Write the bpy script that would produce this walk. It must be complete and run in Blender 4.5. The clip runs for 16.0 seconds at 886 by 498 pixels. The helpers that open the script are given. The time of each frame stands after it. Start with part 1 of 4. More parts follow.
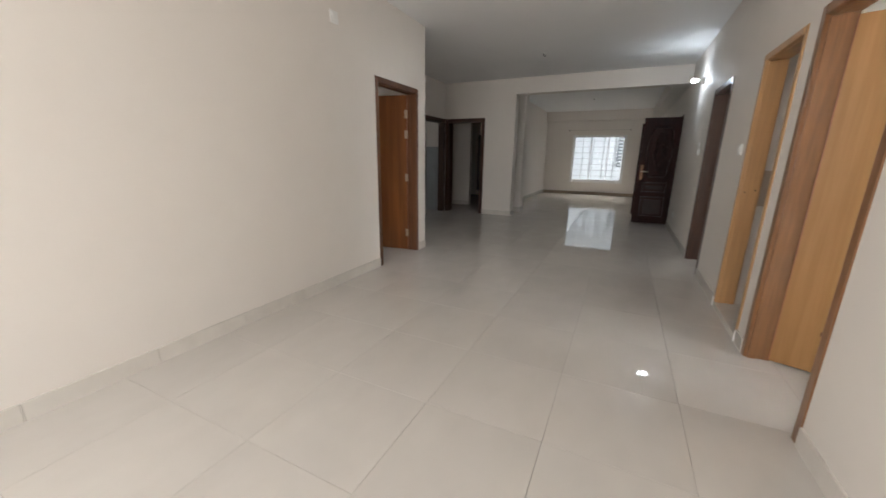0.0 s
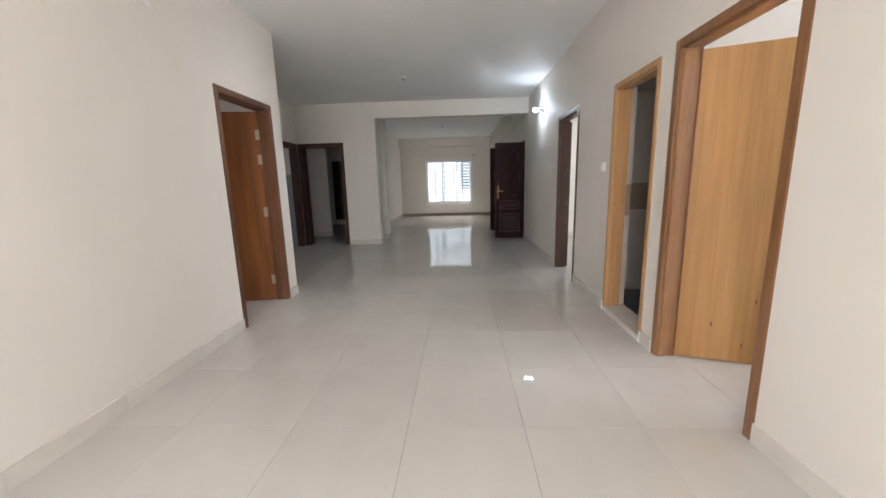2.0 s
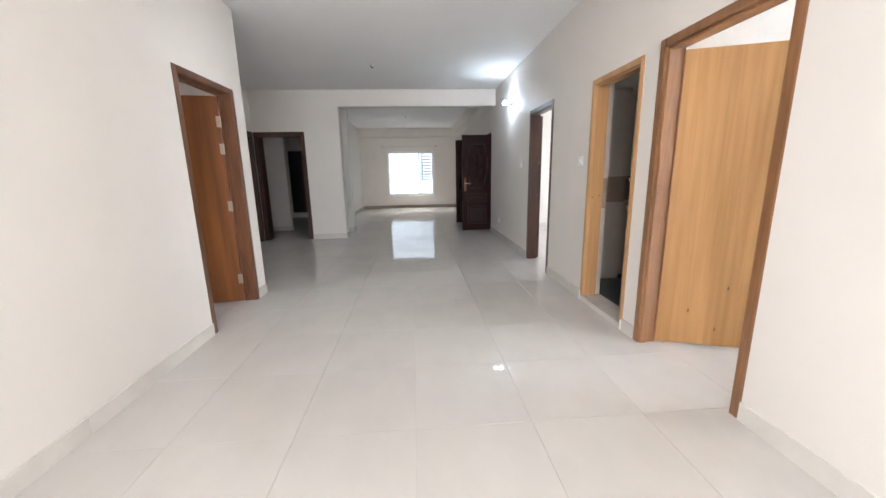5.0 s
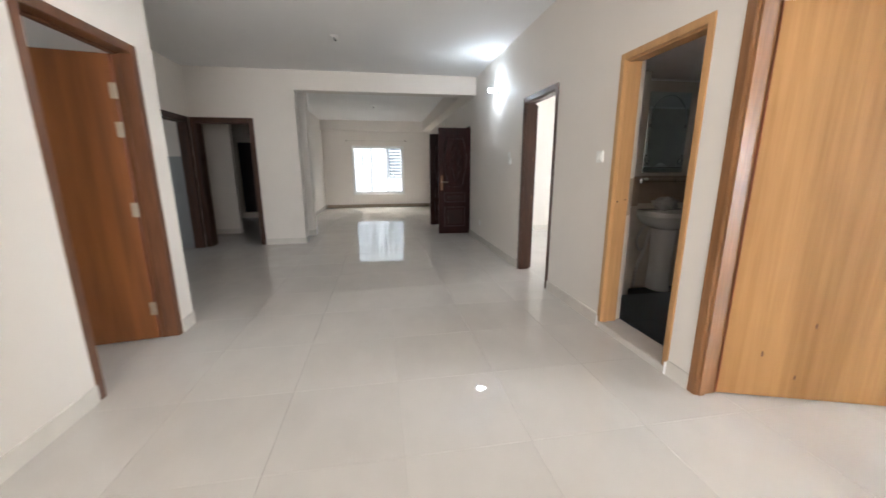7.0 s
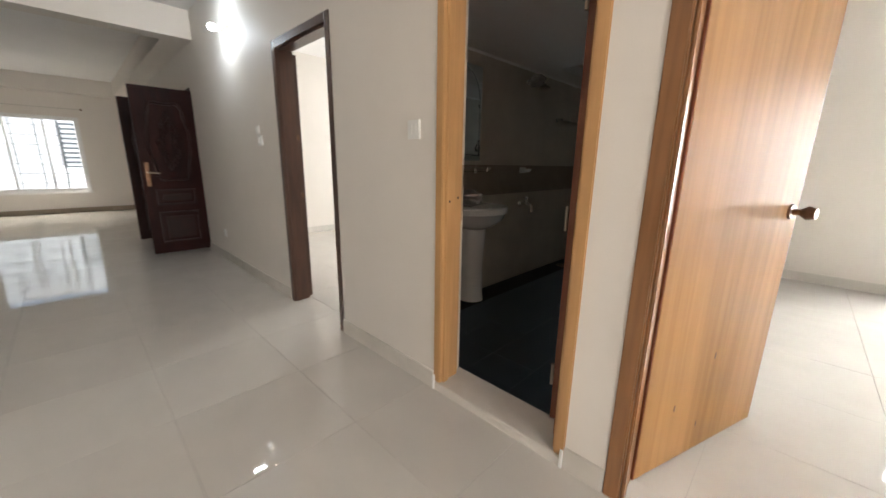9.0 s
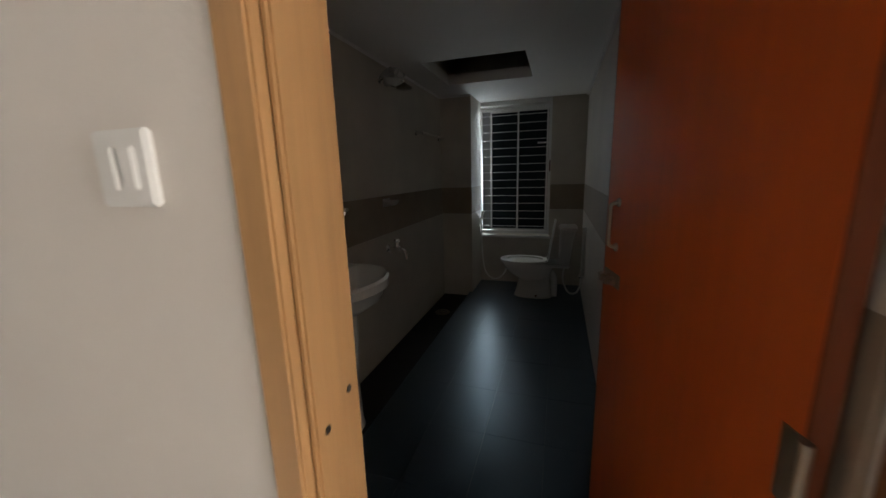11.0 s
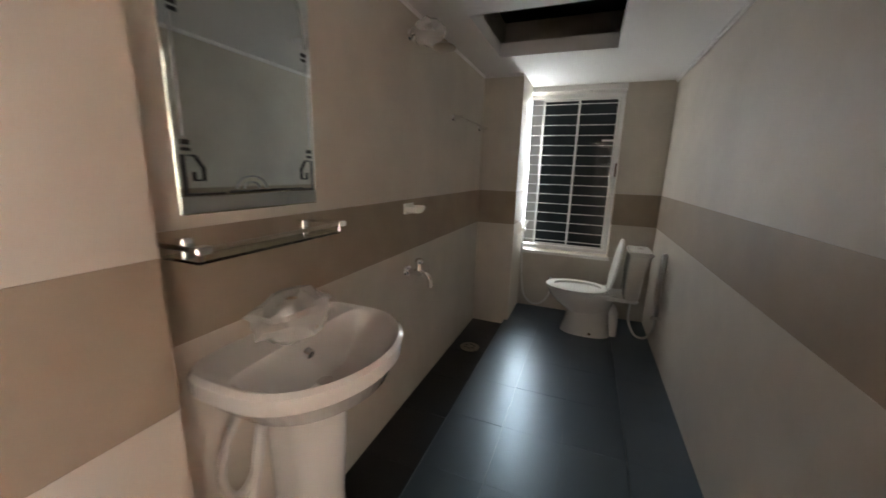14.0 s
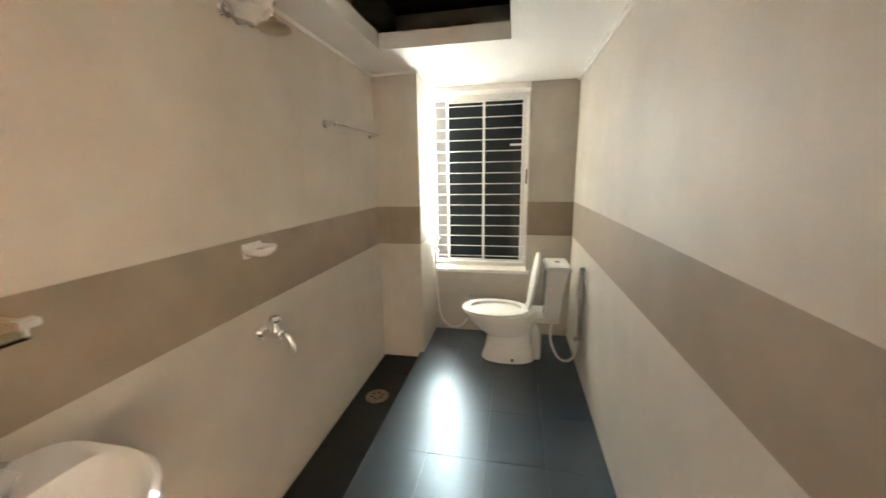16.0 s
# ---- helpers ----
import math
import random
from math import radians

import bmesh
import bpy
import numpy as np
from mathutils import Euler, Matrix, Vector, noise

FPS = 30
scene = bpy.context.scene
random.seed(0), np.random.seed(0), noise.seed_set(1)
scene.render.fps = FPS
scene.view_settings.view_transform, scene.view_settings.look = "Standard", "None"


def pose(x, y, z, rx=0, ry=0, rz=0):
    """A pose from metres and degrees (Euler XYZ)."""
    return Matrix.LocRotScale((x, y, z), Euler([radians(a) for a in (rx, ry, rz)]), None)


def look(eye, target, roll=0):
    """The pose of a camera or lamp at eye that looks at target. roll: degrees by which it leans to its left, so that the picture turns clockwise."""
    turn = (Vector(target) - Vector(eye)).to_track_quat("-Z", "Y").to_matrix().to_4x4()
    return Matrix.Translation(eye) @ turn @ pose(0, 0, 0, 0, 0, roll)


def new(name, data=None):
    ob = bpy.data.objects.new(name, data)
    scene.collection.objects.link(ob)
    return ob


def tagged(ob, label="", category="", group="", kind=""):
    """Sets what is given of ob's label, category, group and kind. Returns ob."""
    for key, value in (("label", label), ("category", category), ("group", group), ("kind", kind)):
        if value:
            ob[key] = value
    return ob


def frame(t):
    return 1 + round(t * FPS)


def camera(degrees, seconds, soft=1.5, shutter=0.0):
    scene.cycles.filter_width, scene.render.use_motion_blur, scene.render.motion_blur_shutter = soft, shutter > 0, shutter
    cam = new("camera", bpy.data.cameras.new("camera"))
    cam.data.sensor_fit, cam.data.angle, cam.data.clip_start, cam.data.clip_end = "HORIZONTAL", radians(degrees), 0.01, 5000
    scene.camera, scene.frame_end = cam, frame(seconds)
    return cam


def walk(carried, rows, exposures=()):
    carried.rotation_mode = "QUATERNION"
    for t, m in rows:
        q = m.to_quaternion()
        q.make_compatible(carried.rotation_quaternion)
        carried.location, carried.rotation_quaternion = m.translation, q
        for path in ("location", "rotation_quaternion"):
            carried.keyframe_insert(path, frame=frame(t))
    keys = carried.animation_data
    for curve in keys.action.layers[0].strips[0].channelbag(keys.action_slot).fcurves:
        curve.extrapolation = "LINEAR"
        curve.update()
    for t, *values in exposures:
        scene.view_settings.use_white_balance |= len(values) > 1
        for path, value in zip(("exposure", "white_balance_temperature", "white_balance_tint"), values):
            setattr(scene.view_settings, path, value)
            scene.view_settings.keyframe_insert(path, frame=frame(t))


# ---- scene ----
cam = camera(101.6, 16.0, soft=1.5, shutter=0.4)
PATH = [
    (0, (0.121, -0.013, 1.282), (-0.726, 1.73, 0.785), 0.8),
    (0.5, (0.005, 0.108, 1.278), (-0.528, 1.969, 0.778), 2.2),
    (1, (-0.188, 0.163, 1.274), (-0.336, 2.11, 0.843), -0.3),
    (1.5, (-0.295, 0.277, 1.254), (-0.357, 2.234, 0.849), 0.2),
    (2, (-0.385, 0.37, 1.268), (-0.483, 2.334, 0.904), -1.5),
    (2.5, (-0.524, 0.332, 1.253), (-0.452, 2.283, 0.819), -2.5),
    (3, (-0.62, 0.276, 1.243), (-0.451, 2.217, 0.79), -1.3),
    (3.5, (-0.651, 0.253, 1.252), (-0.528, 2.198, 0.805), -0.5),
    (5.8, (-0.615, 0.678, 1.296), (-0.468, 2.63, 0.89), -1.4),
    (6, (-0.609, 0.757, 1.278), (-0.5, 2.71, 0.864), -1.3),
    (6.5, (-0.704, 1.027, 1.261), (-0.592, 2.984, 0.863), -1.5),
    (7, (-0.742, 1.27, 1.274), (-0.414, 3.196, 0.846), -0.2),
    (7.5, (-0.628, 1.588, 1.264), (0.033, 3.422, 0.817), 0.9),
    (8, (-0.527, 1.916, 1.223), (0.383, 3.632, 0.745), 2.0),
    (8.5, (-0.462, 2.276, 1.228), (0.762, 3.79, 0.771), 0.1),
    (9, (-0.244, 2.566, 1.21), (1.147, 3.927, 0.75), 0.9),
    (9.5, (-0.035, 2.871, 1.233), (1.582, 3.981, 0.843), 2.9),
    (10, (0.173, 3.149, 1.322), (1.985, 3.898, 0.928), -1.2),
    (12.5, (1.241, 3.687, 1.365), (3.116, 4.247, 0.955), -1.7),
    (13, (1.262, 3.728, 1.36), (2.987, 4.647, 0.936), -0.6),
    (13.5, (1.292, 3.795, 1.371), (2.994, 4.773, 0.988), -0.8),
    (14, (1.397, 3.837, 1.364), (3.218, 4.547, 0.941), 1.7),
    (14.5, (1.669, 3.783, 1.373), (3.558, 4.243, 0.902), 0.3),
    (15, (1.93, 3.724, 1.48), (3.903, 3.871, 1.188), -0.3),
    (15.5, (1.96, 3.699, 1.429), (3.918, 3.801, 1.038), 1.7),
    (16, (1.935, 3.713, 1.44), (3.857, 4.094, 1.037), -0.9),
]
EXPOSURES = [(0.0, 0.0, 6400, 10), (1.5, 0.25, 6300, 10), (2.0, 0.55, 6200, 10), (2.5, 0.95, 5950, 10), (3.5, 1.0, 5900, 10), (6.0, 1.08, 5950, 10), (6.5, 1.25, 5950, 10), (7.0, 0.92, 6250, 10),
             (8.0, 0.92, 6350, 10), (9.0, 0.75, 6700, 10), (9.5, 0.78, 6700, 10), (10.0, 0.1, 6500, 10), (11.5, 1.8, 6700, 12), (12.3, 4.25, 6500, 14), (13.0, 3.6, 6500, 17), (13.5, 3.2, 7000, 17),
             (14.0, 2.95, 7100, 16), (14.5, 4.05, 7300, 12), (15.0, 4.28, 7600, 12), (16.0, 4.45, 8100, 13)]
walk(cam, [(t, look(eye, target, roll)) for t, eye, target, roll in PATH], EXPOSURES)

# ---- world and light ----
world = bpy.data.worlds.new("sky")
scene.world = world
world.use_nodes = True
wn = world.node_tree.nodes
sky = wn.new("ShaderNodeTexSky")
sky.sky_type = "NISHITA"
sky.sun_disc = False
sky.sun_elevation = radians(58)
sky.sun_rotation = radians(120)
world.node_tree.links.new(sky.outputs[0], wn["Background"].inputs[0])
wn["Background"].inputs[1].default_value = 0.15
sun_data = bpy.data.lights.new("sun", "SUN")
sun_data.energy, sun_data.angle, sun_data.color = 1.2, radians(12), (1, 0.96, 0.9)
sun = new("sun", sun_data)
sun.matrix_world = look((20, -12, 37), (0, 0, 0))


def window_light(name, m, sx, sy, watts, color=(0.93, 0.97, 1.0)):
    """Area lamp standing in for the sky's light at a window, seen or assumed."""
    d = bpy.data.lights.new(name, "AREA")
    d.shape, d.size, d.size_y, d.energy, d.color = "RECTANGLE", sx, sy, watts, color
    ob = new(name, d)
    ob.matrix_world = m
    return ob


window_light("daylight_hall", look((-0.7, -2.36, 1.45), (-0.7, 0, 1.25)), 2.6, 1.9, 112, (1, 0.975, 0.945))
# Lamp at an assumed, unseen bedroom window, added to brighten that room.
window_light("daylight_bedroom", look((5.31, 6.9, 1.5), (4, 6.9, 1.4)), 0.5, 0.9, 55.0, (0.94, 0.98, 1.0))
window_light("daylight_bathroom", look((5.32, 4.385, 1.36), (4.0, 4.46, 1.1)), 0.12, 1.44, 2.4, (0.80, 0.92, 1.0))
window_light("daylight_living", look((-0.78, 15.7, 3.5), (-0.78, 12.6, 0.2)), 2.4, 1.6, 220, (1.0, 0.955, 0.88))
window_light("daylight_room", look((7.0, 0.6, 3.7), (3.0, 0.6, 0.0)), 1.9, 1.5, 620, (0.94, 0.98, 1.0))
# Fill lamps at unseen openings, added to brighten the kitchen and left room.
window_light("fill_kitchen", look((-5.9, 6.2, 1.6), (-4, 6.4, 1.3)), 1.0, 1.2, 3.5)
window_light("fill_left_room", look((-5.9, 2.4, 1.5), (-4, 2.4, 1.3)), 1.2, 1.4, 12)
bulb_light = bpy.data.lights.new("bulb_light", "POINT")
bulb_light.energy, bulb_light.color, bulb_light.shadow_soft_size = 4.8, (0.74, 0.88, 1.0), 0.03
bl = new("bulb_light", bulb_light)
bl.location = (0.79, 6.62, 2.38)


# ---- materials ----
def mat(name, color, rough=0.5, metal=0.0, var=0.06, scale=6.0, bump=0.0, bscale=60.0, stretch=(1, 1, 1), rand=0.0,
        wear=0.0, spec=0.5, coat=0.0, second=None):
    m = bpy.data.materials.new(name)
    m.use_nodes = True
    nt = m.node_tree
    n, l = nt.nodes, nt.links
    b = n["Principled BSDF"]
    b.inputs["Roughness"].default_value = rough
    b.inputs["Metallic"].default_value = metal
    b.inputs["Specular IOR Level"].default_value = spec
    b.inputs["Coat Weight"].default_value = coat
    b.inputs["Coat Roughness"].default_value = 0.08
    tc = n.new("ShaderNodeTexCoord")
    mp = n.new("ShaderNodeMapping")
    mp.inputs["Scale"].default_value = stretch
    l.new(tc.outputs["Object"], mp.inputs[0])
    info = n.new("ShaderNodeObjectInfo")
    shift = n.new("ShaderNodeVectorMath")
    shift.operation = "ADD"
    mul = n.new("ShaderNodeMath")
    mul.operation = "MULTIPLY"
    mul.inputs[1].default_value = 37.0 if rand else 0.0
    l.new(info.outputs["Random"], mul.inputs[0])
    l.new(mp.outputs[0], shift.inputs[0])
    l.new(mul.outputs[0], shift.inputs[1])
    n1 = n.new("ShaderNodeTexNoise")
    n1.inputs["Scale"].default_value = scale
    n1.inputs["Detail"].default_value = 6
    l.new(shift.outputs[0], n1.inputs[0])
    n2 = n.new("ShaderNodeTexNoise")
    n2.inputs["Scale"].default_value = scale * 0.18
    n2.inputs["Detail"].default_value = 2
    l.new(shift.outputs[0], n2.inputs[0])
    mixf = n.new("ShaderNodeMath")
    mixf.operation = "ADD"
    l.new(n1.outputs[0], mixf.inputs[0])
    l.new(n2.outputs[0], mixf.inputs[1])
    ramp = n.new("ShaderNodeValToRGB")
    half = n.new("ShaderNodeMath")
    half.operation = "MULTIPLY"
    l.new(mixf.outputs[0], half.inputs[0])
    ramp.color_ramp.elements[0].position, ramp.color_ramp.elements[1].position = 0.35, 0.65
    half.inputs[1].default_value = 0.5
    l.new(half.outputs[0], ramp.inputs[0])
    lo = [c * (1 - var) for c in color]
    hi = [min(1, c * (1 + var)) for c in (second or color)]
    ramp.color_ramp.elements[0].color, ramp.color_ramp.elements[1].color = (*lo, 1), (*hi, 1)
    out = ramp.outputs[0]
    if rand:
        hsv = n.new("ShaderNodeHueSaturation")
        rng = n.new("ShaderNodeMapRange")
        rng.inputs[3].default_value, rng.inputs[4].default_value = 1 - rand, 1 + rand
        l.new(info.outputs["Random"], rng.inputs[0])
        l.new(rng.outputs[0], hsv.inputs["Value"])
        l.new(out, hsv.inputs["Color"])
        out = hsv.outputs[0]
    l.new(out, b.inputs["Base Color"])
    if wear:
        rr = n.new("ShaderNodeMapRange")
        rr.inputs[1].default_value, rr.inputs[2].default_value = 0.35, 0.7
        rr.inputs[3].default_value, rr.inputs[4].default_value = rough, rough + wear
        l.new(n1.outputs[0], rr.inputs[0])
        l.new(rr.outputs[0], b.inputs["Roughness"])
    if bump:
        n3 = n.new("ShaderNodeTexNoise")
        n3.inputs["Scale"].default_value = bscale
        n3.inputs["Detail"].default_value = 3
        l.new(shift.outputs[0], n3.inputs[0])
        bp = n.new("ShaderNodeBump")
        bp.inputs["Strength"].default_value = bump
        bp.inputs["Distance"].default_value = 0.01
        l.new(n3.outputs[0], bp.inputs["Height"])
        l.new(bp.outputs[0], b.inputs["Normal"])
    return m


def glass(name, color, rough=0.0):
    m = bpy.data.materials.new(name)
    m.use_nodes = True
    b = m.node_tree.nodes["Principled BSDF"]
    b.inputs["Base Color"].default_value = (*color, 1)
    b.inputs["Transmission Weight"].default_value = 1
    b.inputs["Roughness"].default_value = rough
    b.inputs["IOR"].default_value = 1.05
    return m


def glow(name, color, strength):
    m = mat(name, color, 0.8)
    b = m.node_tree.nodes["Principled BSDF"]
    b.inputs["Emission Color"].default_value = (*color, 1)
    b.inputs["Emission Strength"].default_value = strength
    return m


PAINT = mat("wall_paint", (0.74, 0.69, 0.635), 0.62, var=0.02, scale=3, bump=0.05, bscale=90)
CEIL = mat("ceiling_paint", (0.83, 0.815, 0.80), 0.7, var=0.02, scale=2, bump=0.1, bscale=70)
TILE = mat("porcelain_tile", (0.575, 0.542, 0.50), 0.012, var=0.05, scale=5, bump=0.05, bscale=8, rand=0.007, wear=0.008, stretch=(1, 0.6, 1))
GROUT = mat("grout", (0.53, 0.50, 0.46), 0.9, var=0.15, scale=20)
SKIRT = mat("skirting_tile", (0.65, 0.61, 0.555), 0.25, var=0.06, scale=8, rand=0.02)
SLAB = mat("concrete", (0.32, 0.31, 0.29), 0.9, var=0.15, scale=4)
DARKWOOD = mat("dark_frame_wood", (0.062, 0.026, 0.015), 0.38, var=0.35, scale=16, stretch=(3, 3, 0.25), bump=0.1, bscale=40, coat=0.3)
FRAMEWOOD = mat("brown_frame_wood", (0.23, 0.105, 0.042), 0.32, var=0.25, scale=16, stretch=(3, 3, 0.25), bump=0.08, bscale=40, coat=0.35)
MIDWOOD = mat("mid_brown_wood", (0.115, 0.046, 0.020), 0.35, var=0.28, scale=16, stretch=(3, 3, 0.25), bump=0.08, bscale=40, coat=0.25)
HONEY = mat("honey_frame_wood", (0.49, 0.275, 0.118), 0.35, var=0.14, scale=14, stretch=(3, 3, 0.2), bump=0.06, bscale=40, coat=0.3)
VENEER = mat("veneer", (0.35, 0.178, 0.066), 0.43, var=0.10, scale=17, stretch=(1.7, 1.7, 0.07), bump=0.03, bscale=40, spec=0.2, rand=0.03, second=(0.42, 0.228, 0.092))
REDWOOD = mat("redwood_edge", (0.20, 0.055, 0.022), 0.4, var=0.3, scale=14, stretch=(3, 3, 0.3))
ORANGE = mat("orange_laminate", (0.62, 0.115, 0.018), 0.38, var=0.08, scale=10, stretch=(3, 3, 0.4))
MAHOG = mat("carved_mahogany", (0.020, 0.0046, 0.0036), 0.36, var=0.4, scale=14, stretch=(2, 2, 0.3), bump=0.05, bscale=50, spec=0.07)
CARVE = mat("polished_mahogany", (0.018, 0.0042, 0.0032), 0.3, var=0.4, scale=14, spec=0.22)
BLACKDOOR = mat("black_door", (0.012, 0.010, 0.012), 0.3, var=0.3)
BRASS = mat("antique_brass", (0.14, 0.075, 0.045), 0.32, 0.9, var=0.2, scale=30)
STEEL = mat("brushed_steel", (0.40, 0.34, 0.27), 0.42, 1.0, var=0.05, scale=40)
CHROME = mat("chrome", (0.85, 0.85, 0.85), 0.06, 1.0, var=0.02)
WHITEP = mat("white_plastic", (0.80, 0.79, 0.76), 0.35, var=0.02)
CERAMIC = mat("glazed_ceramic", (0.83, 0.82, 0.79), 0.08, var=0.012, scale=2, coat=0.4)
ALU = mat("white_aluminium", (0.78, 0.78, 0.77), 0.35, var=0.03)
BATHCREAM = mat("cream_wall_tile", (0.57, 0.52, 0.45), 0.46, var=0.10, scale=4, bump=0.03, bscale=12, wear=0.1, spec=0.3)
KTILE = mat("grey_kitchen_tile", (0.33, 0.34, 0.34), 0.3, var=0.1, scale=5)
BATHBAND = mat("brown_wall_tile", (0.33, 0.265, 0.20), 0.46, var=0.16, scale=5, bump=0.03, bscale=12, wear=0.1, spec=0.3)
BATHFLOOR = mat("dark_slate_tile", (0.009, 0.013, 0.019), 0.30, var=0.2, scale=6, bump=0.05, bscale=90, wear=0.03, spec=1.0, rand=0.08, coat=0.7)
BATHFLOOR.node_tree.nodes["Principled BSDF"].inputs["Coat Roughness"].default_value = 0.34
BATHFLOOR.node_tree.nodes["Principled BSDF"].inputs["Coat Tint"].default_value = (0.85, 0.95, 1.0, 1)
BATHFLOOR.node_tree.nodes["Principled BSDF"].inputs["Specular Tint"].default_value = (0.55, 0.82, 1.0, 1)
SHOWERFLOOR = mat("black_floor_tile", (0.008, 0.008, 0.009), 0.4, var=0.3, scale=6, bump=0.1, bscale=55, rand=0.1)
MIRROR = mat("mirror_silver", (0.62, 0.66, 0.64), 0.03, 1.0, var=0.01)
ETCH = mat("etched_frost", (0.36, 0.38, 0.37), 0.45, 0.8, var=0.05)
INK = mat("black_etching", (0.02, 0.02, 0.02), 0.4)
GRILLE = mat("grey_grille_paint", (0.20, 0.20, 0.20), 0.5, var=0.1)
PANE = glass("clear_glass", (0.96, 0.98, 0.98))
TINT = mat("tinted_glass", (0.016, 0.021, 0.024), 0.04, var=0.1, spec=0.25)
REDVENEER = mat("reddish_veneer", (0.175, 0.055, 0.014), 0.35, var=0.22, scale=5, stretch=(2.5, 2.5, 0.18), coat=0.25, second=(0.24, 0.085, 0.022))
SHELFGLASS = glass("shelf_glass", (0.75, 0.82, 0.80))
BULB = glow("lit_bulb", (0.85, 0.93, 1.0), 60)
RUBBER = mat("grey_hose", (0.55, 0.53, 0.50), 0.4)
# Near-black colour stands in for the dark of unlit spaces.
VOID = mat("void_dark", (0.03, 0.028, 0.026), 0.95, var=0.2)
# Facade and shutter emit faintly, standing in for outdoor light on them.
FACADE = glow("glowing_facade", (0.34, 0.35, 0.355), 0.5)
FACADE_DK = glow("glowing_shutter", (0.06, 0.07, 0.078), 0.1)
# Daylit distance to the east, with its brightness given as emission.
HAZE = glow("glowing_distance", (0.95, 0.98, 1.0), 19.0)
HAZE_DK = glow("glowing_balconies", (0.62, 0.68, 0.74), 3.0)


# ---- builders ----
def bx(bm, x0, y0, z0, x1, y1, z1, bev=0.0):
    r = bmesh.ops.create_cube(bm, size=1)
    vs = r["verts"]
    bmesh.ops.scale(bm, vec=(x1 - x0, y1 - y0, z1 - z0), verts=vs)
    bmesh.ops.translate(bm, vec=((x0 + x1) / 2, (y0 + y1) / 2, (z0 + z1) / 2), verts=vs)
    if bev:
        es = list({e for v in vs for e in v.link_edges})
        bmesh.ops.bevel(bm, geom=es, offset=bev, segments=2, affect="EDGES")


def box(x0, y0, z0, x1, y1, z1, bev=0.0):
    bm = bmesh.new()
    bx(bm, x0, y0, z0, x1, y1, z1, bev)
    return bm


def cyl(bm, p, q, r0, r1=None, seg=16):
    p, q = Vector(p), Vector(q)
    d = q - p
    m = Matrix.Translation((p + q) / 2) @ d.to_track_quat("Z", "Y").to_matrix().to_4x4()
    bmesh.ops.create_cone(bm, cap_ends=True, segments=seg, radius1=r0, radius2=r0 if r1 is None else r1, depth=d.length, matrix=m)


def cylm(p, q, r0, r1=None, seg=16):
    bm = bmesh.new()
    cyl(bm, p, q, r0, r1, seg)
    return bm


def lathe(profile, at=(0, 0, 0), seg=24):
    """Turns a profile of (radius, height) about the z axis."""
    bm = bmesh.new()
    rings = []
    for r, z in profile:
        rings.append([bm.verts.new((at[0] + r * math.cos(2 * math.pi * i / seg), at[1] + r * math.sin(2 * math.pi * i / seg), at[2] + z)) for i in range(seg)])
    for a, b in zip(rings, rings[1:]):
        for i in range(seg):
            bm.faces.new((a[i], a[(i + 1) % seg], b[(i + 1) % seg], b[i]))
    bm.faces.new(rings[0][::-1])
    bm.faces.new(rings[-1])
    return bm


def loft(rings):
    bm = bmesh.new()
    vs = [[bm.verts.new(p) for p in ring] for ring in rings]
    k = len(vs[0])
    for a, b in zip(vs, vs[1:]):
        for i in range(k):
            bm.faces.new((a[i], a[(i + 1) % k], b[(i + 1) % k], b[i]))
    bm.faces.new(vs[0][::-1])
    bm.faces.new(vs[-1])
    bmesh.ops.recalc_face_normals(bm, faces=bm.faces)
    return bm


def tube(pts, r, seg=8, smooth=6):
    """A round tube along a smooth line through points."""
    P = [Vector(p) for p in pts]
    line = []
    for i in range(len(P) - 1):
        a, b, c, d = P[max(i - 1, 0)], P[i], P[i + 1], P[min(i + 2, len(P) - 1)]
        for k in range(smooth):
            t = k / smooth
            line.append(0.5 * (2 * b + (c - a) * t + (2 * a - 5 * b + 4 * c - d) * t * t + (3 * b - a - 3 * c + d) * t ** 3))
    line.append(P[-1])
    rings = []
    up = Vector((0.31, 0.17, 0.93))
    for i, p in enumerate(line):
        d = (line[min(i + 1, len(line) - 1)] - line[max(i - 1, 0)]).normalized()
        s = d.cross(up).normalized()
        u = s.cross(d)
        rings.append([p + r * (math.cos(2 * math.pi * k / seg) * s + math.sin(2 * math.pi * k / seg) * u) for k in range(seg)])
    return loft(rings)


def finish(name, bm, material, smooth=False):
    me = bpy.data.meshes.new(name)
    bm.to_mesh(me)
    bm.free()
    me.materials.append(material)
    if smooth:
        me.polygons.foreach_set("use_smooth", [True] * len(me.polygons))
        me.set_sharp_from_angle(angle=radians(38))
    return new(name, me)


def part(name, bm, material, parent, label="", smooth=False):
    ob = finish(name, bm, material, smooth)
    ob.parent = parent
    return tagged(ob, label)


def thing(name, label, category, group="", at=(0, 0, 0), kind=""):
    ob = new(name)
    ob.location = at
    ob.empty_display_size = 0.1
    return tagged(ob, label, category, group, kind)


def structure(name, bm, material, label="", category="wall", smooth=False):
    return tagged(finish(name, bm, material, smooth), label, category, "", "structure")


def wall_y(name, x0, x1, y0, y1, z0, z1, holes=(), material=None, label="cream painted plaster wall"):
    """A wall that runs along y, with openings (y0, y1, z0, z1)."""
    bm = bmesh.new()
    at = y0
    for a, b, c, d in sorted(holes):
        if a > at:
            bx(bm, x0, at, z0, x1, a, z1)
        if c > z0:
            bx(bm, x0, a, z0, x1, b, c)
        if d < z1:
            bx(bm, x0, a, d, x1, b, z1)
        at = b
    if at < y1:
        bx(bm, x0, at, z0, x1, y1, z1)
    return structure(name, bm, material or PAINT, label)


